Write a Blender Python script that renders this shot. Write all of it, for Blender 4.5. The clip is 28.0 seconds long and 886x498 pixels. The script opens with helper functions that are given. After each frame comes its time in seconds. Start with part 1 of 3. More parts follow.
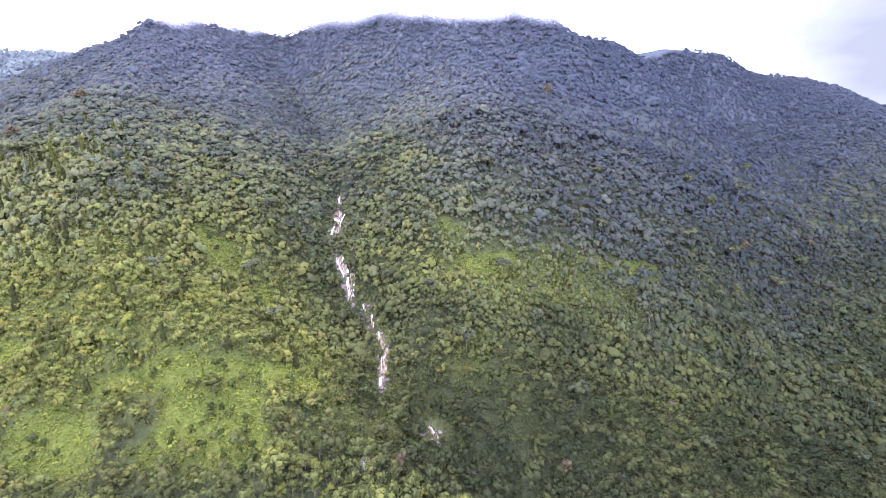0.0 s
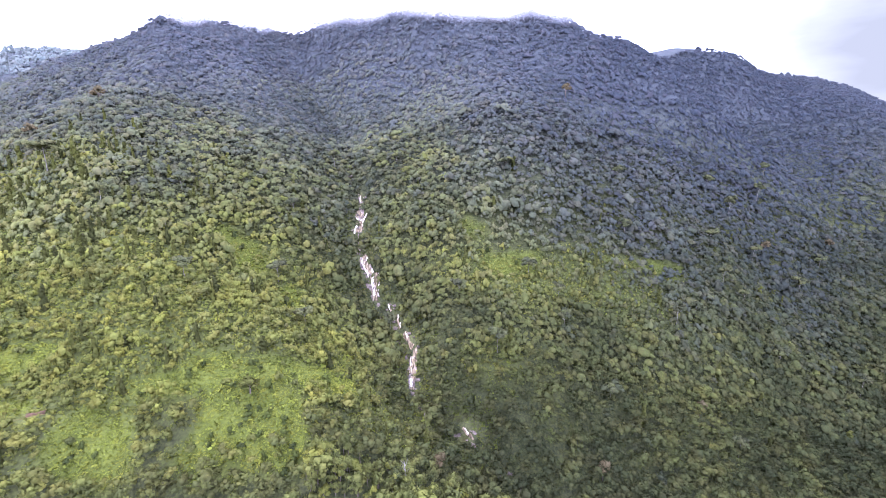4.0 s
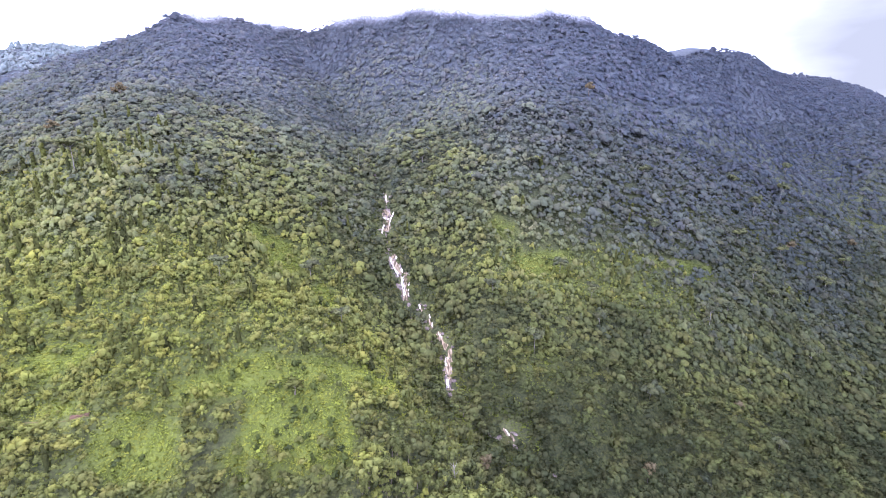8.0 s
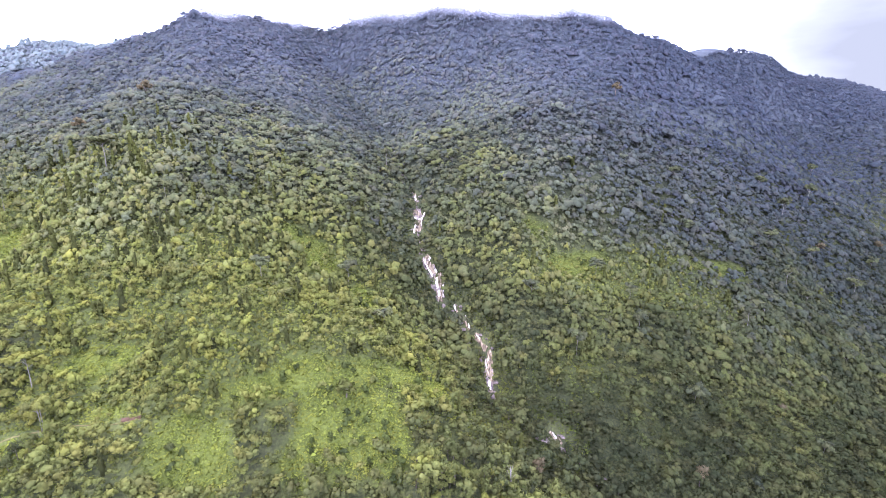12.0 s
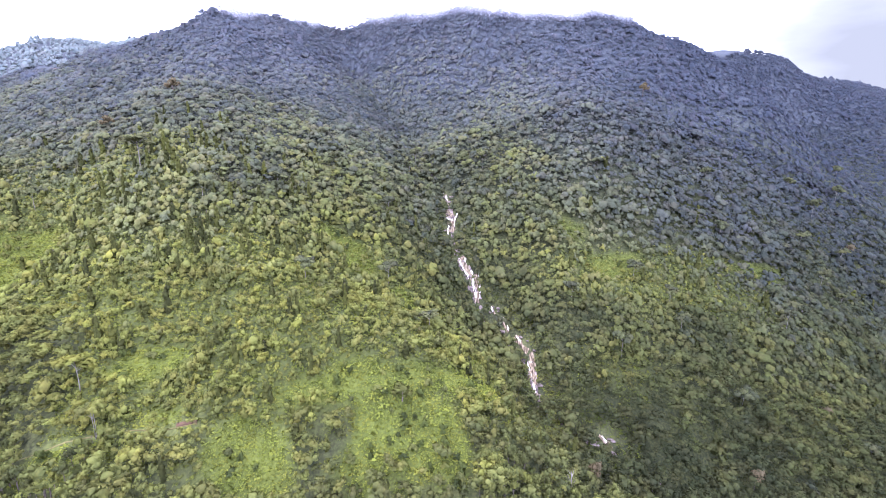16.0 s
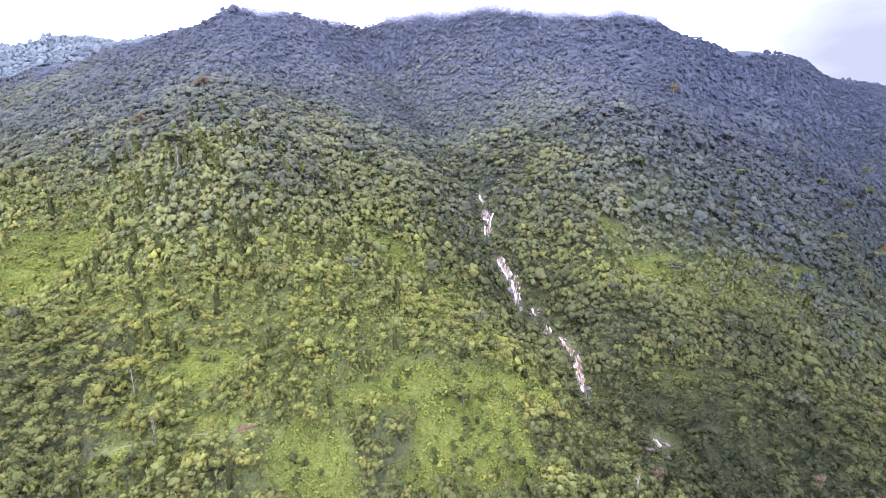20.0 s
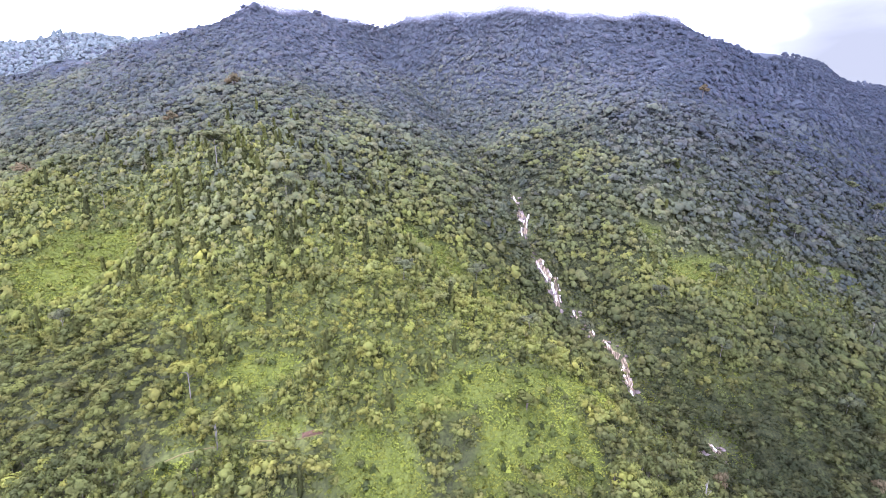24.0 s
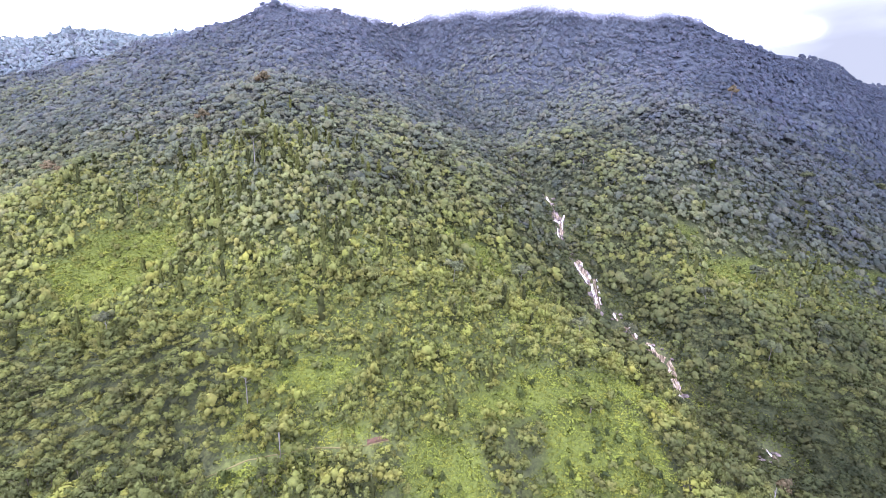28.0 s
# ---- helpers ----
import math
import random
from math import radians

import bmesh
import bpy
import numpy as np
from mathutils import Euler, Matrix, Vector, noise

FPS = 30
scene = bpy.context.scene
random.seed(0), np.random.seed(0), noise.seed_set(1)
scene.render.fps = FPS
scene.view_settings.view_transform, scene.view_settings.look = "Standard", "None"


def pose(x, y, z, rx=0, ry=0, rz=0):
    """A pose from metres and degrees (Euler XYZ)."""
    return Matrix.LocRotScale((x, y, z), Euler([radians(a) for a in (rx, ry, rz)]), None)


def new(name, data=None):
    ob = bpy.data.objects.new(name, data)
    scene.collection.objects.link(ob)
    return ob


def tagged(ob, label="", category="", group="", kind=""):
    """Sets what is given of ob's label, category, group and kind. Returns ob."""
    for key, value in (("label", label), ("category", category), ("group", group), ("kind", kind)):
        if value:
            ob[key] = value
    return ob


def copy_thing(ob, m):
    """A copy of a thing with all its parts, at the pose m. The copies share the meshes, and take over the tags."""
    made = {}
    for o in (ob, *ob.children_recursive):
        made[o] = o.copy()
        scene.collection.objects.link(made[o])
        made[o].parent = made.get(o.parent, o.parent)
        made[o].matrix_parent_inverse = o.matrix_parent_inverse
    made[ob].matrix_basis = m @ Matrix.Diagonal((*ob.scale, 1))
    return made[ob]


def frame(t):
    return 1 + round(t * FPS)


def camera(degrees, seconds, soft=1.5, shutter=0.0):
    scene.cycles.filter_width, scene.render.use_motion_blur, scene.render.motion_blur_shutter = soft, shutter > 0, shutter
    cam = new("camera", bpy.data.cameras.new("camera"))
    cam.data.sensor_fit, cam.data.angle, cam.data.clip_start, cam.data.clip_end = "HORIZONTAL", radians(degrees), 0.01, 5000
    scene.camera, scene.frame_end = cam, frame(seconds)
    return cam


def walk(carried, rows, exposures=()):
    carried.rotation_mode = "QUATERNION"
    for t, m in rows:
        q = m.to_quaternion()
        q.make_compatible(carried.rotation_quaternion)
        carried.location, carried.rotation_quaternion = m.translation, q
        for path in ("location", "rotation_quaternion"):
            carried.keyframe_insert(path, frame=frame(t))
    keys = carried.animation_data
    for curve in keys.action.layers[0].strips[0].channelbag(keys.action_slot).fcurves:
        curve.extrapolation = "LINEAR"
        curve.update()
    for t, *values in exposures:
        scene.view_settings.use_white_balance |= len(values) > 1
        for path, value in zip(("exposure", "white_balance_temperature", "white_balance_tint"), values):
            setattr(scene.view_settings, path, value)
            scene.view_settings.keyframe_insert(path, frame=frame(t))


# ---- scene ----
cam = camera(91.2, 28.0, soft=0.8)
STOPS, KELVIN, TINT = 1.86, 5300, 38
METRES, EYE, TILT, LEAN, TURN = 180.0, 120.0, -14.0, 0.0, 0.0
ROWS = [
    (0.0, 0.0, 0.0, 0.0, -0.0, 0.0, -0.0),
    (0.5, -0.0118, 0.0013, 0.001, -0.03, -0.04, -0.0),
    (1.0, -0.0241, 0.0025, 0.0015, -0.07, -0.06, 0.01),
    (1.5, -0.0379, 0.0033, 0.0012, -0.14, -0.05, 0.01),
    (2.0, -0.0503, 0.0048, 0.0015, -0.15, -0.07, 0.0),
    (2.5, -0.0648, 0.0061, 0.0019, -0.22, -0.09, -0.01),
    (3.0, -0.079, 0.0074, 0.0023, -0.26, -0.11, -0.0),
    (3.5, -0.0939, 0.009, 0.0025, -0.32, -0.13, -0.0),
    (5.5, -0.1547, 0.0158, 0.0043, -0.54, -0.24, -0.05),
    (6.0, -0.1711, 0.0173, 0.0039, -0.61, -0.21, -0.06),
    (6.5, -0.1867, 0.0191, 0.0043, -0.64, -0.23, -0.08),
    (7.0, -0.2027, 0.0211, 0.0042, -0.69, -0.27, -0.1),
    (7.5, -0.2201, 0.023, 0.0043, -0.74, -0.27, -0.13),
    (8.0, -0.2369, 0.025, 0.0043, -0.78, -0.27, -0.14),
    (8.5, -0.2541, 0.027, 0.0042, -0.83, -0.27, -0.15),
    (9.0, -0.2711, 0.029, 0.0039, -0.88, -0.26, -0.16),
    (9.5, -0.2888, 0.031, 0.0038, -0.95, -0.27, -0.18),
    (10.0, -0.3065, 0.0335, 0.0039, -0.94, -0.26, -0.21),
    (10.5, -0.3251, 0.0362, 0.0048, -0.98, -0.31, -0.26),
    (11.0, -0.3426, 0.0381, 0.0038, -1.04, -0.25, -0.26),
    (11.5, -0.3606, 0.0405, 0.0043, -1.1, -0.25, -0.29),
    (12.0, -0.3781, 0.0428, 0.004, -1.12, -0.23, -0.31),
    (12.5, -0.3964, 0.0455, 0.0041, -1.17, -0.22, -0.32),
    (14.5, -0.4704, 0.0545, 0.0055, -1.44, -0.21, -0.39),
    (15.0, -0.4892, 0.0572, 0.0052, -1.48, -0.2, -0.41),
    (15.5, -0.508, 0.0599, 0.0057, -1.52, -0.19, -0.44),
    (16.0, -0.5269, 0.0627, 0.0056, -1.57, -0.18, -0.45),
    (16.5, -0.5455, 0.0654, 0.0056, -1.61, -0.19, -0.45),
    (17.0, -0.5639, 0.0679, 0.005, -1.66, -0.16, -0.44),
    (17.5, -0.5831, 0.0711, 0.0054, -1.68, -0.14, -0.47),
    (18.0, -0.6029, 0.074, 0.0044, -1.7, -0.12, -0.48),
    (18.5, -0.6221, 0.0772, 0.0054, -1.73, -0.15, -0.52),
    (19.0, -0.6412, 0.0804, 0.0052, -1.73, -0.17, -0.56),
    (19.5, -0.6605, 0.0835, 0.0051, -1.8, -0.16, -0.59),
    (20.0, -0.6799, 0.0867, 0.0053, -1.86, -0.14, -0.61),
    (20.5, -0.7005, 0.0903, 0.0051, -1.84, -0.13, -0.68),
    (21.0, -0.7203, 0.0936, 0.0053, -1.9, -0.13, -0.68),
    (21.5, -0.7382, 0.0966, 0.0055, -1.92, -0.13, -0.7),
    (23.5, -0.818, 0.109, 0.0063, -2.29, -0.07, -0.78),
    (24.0, -0.8373, 0.1123, 0.006, -2.36, -0.05, -0.82),
    (24.5, -0.8571, 0.1157, 0.006, -2.4, -0.03, -0.86),
    (25.0, -0.8771, 0.1194, 0.0059, -2.48, -0.02, -0.88),
    (25.5, -0.8961, 0.123, 0.0068, -2.49, -0.06, -0.92),
    (26.0, -0.9155, 0.1267, 0.007, -2.57, -0.08, -0.94),
    (26.5, -0.9345, 0.1306, 0.007, -2.65, -0.07, -0.95),
    (27.0, -0.9534, 0.1347, 0.0072, -2.73, -0.1, -0.98),
    (27.5, -0.9709, 0.1382, 0.0076, -2.82, -0.07, -0.98),
    (28.0, -0.9891, 0.1417, 0.0078, -2.88, -0.04, -1.0),
]
walk(cam, [(t, pose(0, 0, EYE, TILT, LEAN, TURN) @ pose(METRES * x, METRES * y, METRES * z, 90 + pitch, roll, yaw)) for t, x, y, z, yaw, pitch, roll in ROWS],
     exposures=[(0.0, STOPS, KELVIN, TINT), (28.0, STOPS, KELVIN, TINT)])

# ---- world, sun and exposure ----
SUN_ELEVATION, SUN_AZIMUTH = 59.0, 306.0  # degrees; azimuth clockwise from straight ahead (+y)


def sun_way():
    e, a = radians(SUN_ELEVATION), radians(SUN_AZIMUTH)
    return Vector((math.sin(a) * math.cos(e), math.cos(a) * math.cos(e), math.sin(e)))


def link(tree, a, b):
    tree.links.new(a, b)


def sums(tree, a, b, gain_b, shift=0.0):
    """a + shift + gain_b * b"""
    m = tree.nodes.new("ShaderNodeMath")
    m.operation = "MULTIPLY_ADD"
    link(tree, b, m.inputs[0])
    m.inputs[1].default_value = gain_b
    n = tree.nodes.new("ShaderNodeMath")
    n.operation = "ADD"
    n.inputs[1].default_value = shift
    link(tree, a, n.inputs[0])
    link(tree, n.outputs[0], m.inputs[2])
    return m.outputs[0]


def make_world():
    world = bpy.data.worlds.new("sky")
    scene.world = world
    world.use_nodes = True
    tree = world.node_tree
    tree.nodes.clear()
    out = tree.nodes.new("ShaderNodeOutputWorld")
    back = tree.nodes.new("ShaderNodeBackground")
    sky = tree.nodes.new("ShaderNodeTexSky")
    sky.sky_type, sky.sun_disc = "NISHITA", False
    sky.sun_elevation, sky.sun_rotation = radians(SUN_ELEVATION), radians(SUN_AZIMUTH)
    sky.altitude, sky.air_density, sky.dust_density = 900, 1.0, 2.5
    gain = tree.nodes.new("ShaderNodeVectorMath")
    gain.operation = "SCALE"
    gain.inputs[3].default_value = 0.10
    link(tree, sky.outputs[0], gain.inputs[0])
    # a bright broken cloud layer, with a grey-lavender bank low over the far side of the valley
    where = tree.nodes.new("ShaderNodeTexCoord")
    stretch = tree.nodes.new("ShaderNodeMapping")
    stretch.inputs["Scale"].default_value = (1.0, 1.0, 3.2)
    link(tree, where.outputs["Generated"], stretch.inputs[0])
    puffs = tree.nodes.new("ShaderNodeTexNoise")
    puffs.inputs["Scale"].default_value, puffs.inputs["Detail"].default_value = 3.0, 8
    link(tree, stretch.outputs[0], puffs.inputs["Vector"])
    cover = tree.nodes.new("ShaderNodeMapRange")
    cover.inputs[1].default_value, cover.inputs[2].default_value = 0.22, 0.42
    link(tree, puffs.outputs["Fac"], cover.inputs[0])
    bank = tree.nodes.new("ShaderNodeVectorMath")
    bank.operation = "DOT_PRODUCT"
    bank.inputs[1].default_value = BANK_WAY.normalized()
    link(tree, where.outputs["Generated"], bank.inputs[0])
    near = tree.nodes.new("ShaderNodeMapRange")
    near.inputs[1].default_value, near.inputs[2].default_value = 0.968, 1.0
    link(tree, bank.outputs["Value"], near.inputs[0])
    both = sums(tree, near.outputs[0], puffs.outputs["Fac"], 1.3, -0.65)
    thick = tree.nodes.new("ShaderNodeMapRange")
    thick.inputs[1].default_value, thick.inputs[2].default_value = 0.0, 1.0
    link(tree, both, thick.inputs[0])
    cloud = tree.nodes.new("ShaderNodeValToRGB")
    for spot in (0.25, 0.5, 0.75):
        cloud.color_ramp.elements.new(spot)
    shades = [(0.0, (0.85, 0.88, 0.98)), (0.25, (0.30, 0.315, 0.30)), (0.5, (0.126, 0.134, 0.124)), (0.75, (0.092, 0.098, 0.086)), (1.0, (0.068, 0.073, 0.064))]
    for e, (spot, c) in zip(cloud.color_ramp.elements, shades):
        e.position, e.color = spot, (*c, 1)
    link(tree, thick.outputs[0], cloud.inputs[0])
    mix = tree.nodes.new("ShaderNodeMix")
    mix.data_type = "RGBA"
    link(tree, cover.outputs[0], mix.inputs[0])
    link(tree, gain.outputs[0], mix.inputs[6])
    link(tree, cloud.outputs[0], mix.inputs[7])
    link(tree, mix.outputs[2], back.inputs[0])
    back.inputs[1].default_value = SKY_STRENGTH
    link(tree, back.outputs[0], out.inputs[0])


SKY_STRENGTH = 2.8
BANK_WAY = Vector((0.84, 0.82, 0.125))
make_world()
sun = new("sun", bpy.data.lights.new("sun", "SUN"))
sun.data.energy, sun.data.angle, sun.data.color = 2.9, radians(1.2), (1.0, 0.95, 0.83)
sun.rotation_mode = "QUATERNION"
sun.rotation_quaternion = sun_way().to_track_quat("Z", "Y")


# ---- materials ----
def material(name):
    m = bpy.data.materials.new(name)
    m.use_nodes = True
    t = m.node_tree
    t.nodes.clear()
    out = t.nodes.new("ShaderNodeOutputMaterial")
    return m, t, out


def ramp(tree, source, stops):
    r = tree.nodes.new("ShaderNodeValToRGB")
    while len(r.color_ramp.elements) < len(stops):
        r.color_ramp.elements.new(0.5)
    for e, (p, c) in zip(r.color_ramp.elements, stops):
        e.position, e.color = p, (*c, 1)
    link(tree, source, r.inputs[0])
    return r.outputs[0]


def noise_of(tree, scale, detail=4, where="Object"):
    c = tree.nodes.new("ShaderNodeTexCoord")
    n = tree.nodes.new("ShaderNodeTexNoise")
    n.inputs["Scale"].default_value, n.inputs["Detail"].default_value = scale, detail
    link(tree, c.outputs[where], n.inputs["Vector"])
    return n.outputs["Fac"]


# Grey-blue leaf colours that stand in for haze on the high slopes.
HAZE_STOPS = [(0.0, (0.045, 0.054, 0.063)), (0.3, (0.064, 0.074, 0.082)), (0.6, (0.082, 0.091, 0.093)), (0.95, (0.105, 0.112, 0.099))]
LEAF_STOPS = [(0.0, (0.034, 0.040, 0.018)), (0.25, (0.062, 0.070, 0.024)), (0.5, (0.101, 0.112, 0.030)), (0.75, (0.145, 0.158, 0.034)), (0.95, (0.188, 0.200, 0.037))]
# Distance haze put into the leaf colours of the far mountain.
FAR_HAZE_STOPS = [(0.0, (0.088, 0.110, 0.106)), (0.4, (0.118, 0.144, 0.132)), (0.95, (0.16, 0.185, 0.158))]


def leaf_material(name, stops=LEAF_STOPS, by_object=False, through_light=0.35, haze_stops=HAZE_STOPS, speckle=0.13):
    """Leaves: their tint differs from plant to plant and from clump to clump."""
    m, t, out = material(name)
    if by_object:
        info = t.nodes.new("ShaderNodeObjectInfo")
        tint = sums(t, info.outputs["Random"], info.outputs["Random"], -0.62, 0.24)
    else:
        attr = t.nodes.new("ShaderNodeAttribute")
        attr.attribute_name = "tint"
        tint = attr.outputs["Fac"]
    geo = t.nodes.new("ShaderNodeNewGeometry")
    tint = sums(t, tint, geo.outputs["Random Per Island"], speckle, -0.5 * speckle)
    tint = sums(t, tint, noise_of(t, 0.035, 3), 0.30, -0.15)
    tint = sums(t, tint, noise_of(t, 0.9, 4), 0.40, -0.20)
    tint = sums(t, tint, noise_of(t, 3.2, 3), 0.34, -0.17)
    col = ramp(t, tint, stops)
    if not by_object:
        # Haze painted in: the "high" mark mixes the leaf colour towards grey-blue.
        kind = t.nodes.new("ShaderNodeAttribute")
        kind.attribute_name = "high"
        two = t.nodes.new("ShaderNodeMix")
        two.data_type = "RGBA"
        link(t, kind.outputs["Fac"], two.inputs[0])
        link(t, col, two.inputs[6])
        link(t, ramp(t, tint, haze_stops), two.inputs[7])
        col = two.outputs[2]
    # some plants lean to brown and olive
    olive, share = t.nodes.new("ShaderNodeMix"), t.nodes.new("ShaderNodeMapRange")
    olive.data_type, olive.blend_type = "RGBA", "MULTIPLY"
    olive.inputs[7].default_value = (1.12, 0.99, 0.96, 1)
    share.inputs[1].default_value, share.inputs[2].default_value = 0.42, 0.66
    link(t, noise_of(t, 0.13, 2), share.inputs[0])
    link(t, share.outputs[0], olive.inputs[0])
    link(t, col, olive.inputs[6])
    col = olive.outputs[2]
    a = t.nodes.new("ShaderNodeBsdfPrincipled")
    a.inputs["Roughness"].default_value = 0.9
    a.inputs["Specular IOR Level"].default_value = 0.0
    b = t.nodes.new("ShaderNodeBsdfTranslucent")
    link(t, col, a.inputs["Base Color"])
    link(t, col, b.inputs["Color"])
    mix = t.nodes.new("ShaderNodeMixShader")
    mix.inputs[0].default_value = through_light
    link(t, a.outputs[0], mix.inputs[1])
    link(t, b.outputs[0], mix.inputs[2])
    link(t, mix.outputs[0], out.inputs[0])
    return m


def plain_material(name, stops, scale, rough=0.8, bump=0.3, where="Object", detail=6):
    m, t, out = material(name)
    n = noise_of(t, scale, detail, where)
    big = noise_of(t, scale * 0.12, 3, where)
    col = ramp(t, sums(t, n, big, 0.6, -0.3), stops)
    a = t.nodes.new("ShaderNodeBsdfPrincipled")
    a.inputs["Roughness"].default_value, a.inputs["Specular IOR Level"].default_value = rough, 0.2
    link(t, col, a.inputs["Base Color"])
    b = t.nodes.new("ShaderNodeBump")
    b.inputs["Strength"].default_value = bump
    link(t, n, b.inputs["Height"])
    link(t, b.outputs[0], a.inputs["Normal"])
    link(t, a.outputs[0], out.inputs[0])
    return m


LEAVES = leaf_material("leaves", through_light=0.42)
SCRUB_LEAVES = leaf_material("creeping_leaves", [(0.0, (0.052, 0.064, 0.014)), (0.3, (0.083, 0.100, 0.018)), (0.6, (0.122, 0.143, 0.022)), (0.95, (0.158, 0.182, 0.027))], speckle=0.08)
DISTANT_LEAVES = leaf_material("distant_leaves", FAR_HAZE_STOPS, haze_stops=FAR_HAZE_STOPS)
TREE_LEAVES = leaf_material("tree_leaves", by_object=True)
BROWN_LEAVES = leaf_material("dry_leaves", [(0.0, (0.055, 0.046, 0.024)), (0.5, (0.105, 0.087, 0.044)), (1.0, (0.155, 0.128, 0.068))], by_object=True)


def ground_material():
    """Dark leaf litter under the trees, green creepers in the open, haze painted in as grey-blue high up."""
    m, t, out = material("undergrowth")
    n = sums(t, noise_of(t, 0.9, 7), noise_of(t, 0.09, 4), 0.6, -0.3)
    cover = t.nodes.new("ShaderNodeAttribute")
    cover.attribute_name = "open"
    mix = t.nodes.new("ShaderNodeMix")
    mix.data_type = "RGBA"
    link(t, cover.outputs["Fac"], mix.inputs[0])
    link(t, ramp(t, n, [(0.3, (0.023, 0.026, 0.013)), (0.5, (0.041, 0.045, 0.019)), (0.75, (0.069, 0.075, 0.025))]), mix.inputs[6])
    link(t, ramp(t, n, [(0.3, (0.040, 0.049, 0.011)), (0.5, (0.062, 0.074, 0.015)), (0.72, (0.088, 0.103, 0.020))]), mix.inputs[7])
    hazed, high = t.nodes.new("ShaderNodeMix"), t.nodes.new("ShaderNodeAttribute")
    hazed.data_type, high.attribute_name = "RGBA", "high"
    link(t, high.outputs["Fac"], hazed.inputs[0])
    link(t, mix.outputs[2], hazed.inputs[6])
    link(t, ramp(t, n, [(0.3, (0.036, 0.042, 0.046)), (0.55, (0.048, 0.054, 0.056)), (0.75, (0.060, 0.067, 0.064))]), hazed.inputs[7])
    a = t.nodes.new("ShaderNodeBsdfPrincipled")
    a.inputs["Roughness"].default_value, a.inputs["Specular IOR Level"].default_value = 1.0, 0.02
    link(t, hazed.outputs[2], a.inputs["Base Color"])
    b = t.nodes.new("ShaderNodeBump")
    b.inputs["Strength"].default_value, b.inputs["Distance"].default_value = 0.7, 0.5
    link(t, n, b.inputs["Height"])
    link(t, b.outputs[0], a.inputs["Normal"])
    link(t, a.outputs[0], out.inputs[0])
    return m


SOIL = ground_material()
BARK = plain_material("pale_bark", [(0.2, (0.10, 0.09, 0.065)), (0.6, (0.16, 0.148, 0.12)), (0.8, (0.23, 0.215, 0.18))], 0.9, 0.9)
DARK_BARK = plain_material("dark_bark", [(0.2, (0.05, 0.04, 0.03)), (0.8, (0.16, 0.13, 0.10))], 0.9, 0.9)
ROCK = plain_material("stream_rock", [(0.25, (0.025, 0.02, 0.017)), (0.5, (0.09, 0.07, 0.055)), (0.8, (0.21, 0.17, 0.135))], 0.45, 0.7, 0.6)
DIRT = plain_material("trail_dirt", [(0.2, (0.075, 0.066, 0.022)), (0.8, (0.125, 0.108, 0.036))], 0.8, 0.95)
RED_EARTH = plain_material("red_earth", [(0.2, (0.032, 0.018, 0.010)), (0.8, (0.072, 0.040, 0.021))], 0.6, 0.95)


def cloud_material(name, through_light):
    """White cloud, thin at the rims of its puffs and torn by noise."""
    m, t, out = material(name)
    soft = t.nodes.new("ShaderNodeAttribute")
    soft.attribute_name = "soft"
    torn = t.nodes.new("ShaderNodeMapRange")
    torn.inputs[1].default_value, torn.inputs[2].default_value = 0.15, 0.6
    link(t, noise_of(t, 0.03, 6), torn.inputs[0])
    dense = t.nodes.new("ShaderNodeMath")
    dense.operation = "MULTIPLY"
    link(t, soft.outputs["Fac"], dense.inputs[0])
    link(t, torn.outputs[0], dense.inputs[1])
    a, b, clear = t.nodes.new("ShaderNodeBsdfDiffuse"), t.nodes.new("ShaderNodeBsdfTranslucent"), t.nodes.new("ShaderNodeBsdfTransparent")
    a.inputs[0].default_value = b.inputs[0].default_value = (0.93, 0.93, 0.95, 1)
    white, mix = t.nodes.new("ShaderNodeMixShader"), t.nodes.new("ShaderNodeMixShader")
    white.inputs[0].default_value = through_light
    link(t, a.outputs[0], white.inputs[1])
    link(t, b.outputs[0], white.inputs[2])
    link(t, dense.outputs[0], mix.inputs[0])
    link(t, clear.outputs[0], mix.inputs[1])
    link(t, white.outputs[0], mix.inputs[2])
    link(t, mix.outputs[0], out.inputs[0])
    return m


CLOUD, THICK_CLOUD = cloud_material("thin_cloud", 0.5), cloud_material("thick_cloud", 0.15)


def foam_material(name, stops):
    """Water in strands, with wet rock between them."""
    m, t, out = material(name)
    where, flow = t.nodes.new("ShaderNodeTexCoord"), t.nodes.new("ShaderNodeMapping")
    flow.inputs["Scale"].default_value = (1.5, 0.3, 0.35)
    strands = t.nodes.new("ShaderNodeTexNoise")
    strands.inputs["Scale"].default_value, strands.inputs["Detail"].default_value = 1.0, 5
    link(t, where.outputs["Object"], flow.inputs[0])
    link(t, flow.outputs[0], strands.inputs["Vector"])
    col = ramp(t, strands.outputs["Fac"], stops)
    a = t.nodes.new("ShaderNodeBsdfPrincipled")
    a.inputs["Roughness"].default_value, a.inputs["Specular IOR Level"].default_value = 0.8, 0.06
    link(t, col, a.inputs["Base Color"])
    b = t.nodes.new("ShaderNodeBump")
    b.inputs["Strength"].default_value = 0.6
    link(t, strands.outputs["Fac"], b.inputs["Height"])
    link(t, b.outputs[0], a.inputs["Normal"])
    link(t, a.outputs[0], out.inputs[0])
    return m


FOAM = foam_material("white_water", [(0.36, (0.06, 0.05, 0.04)), (0.45, (0.20, 0.165, 0.13)), (0.54, (0.48, 0.44, 0.37)), (0.68, (0.72, 0.70, 0.64))])
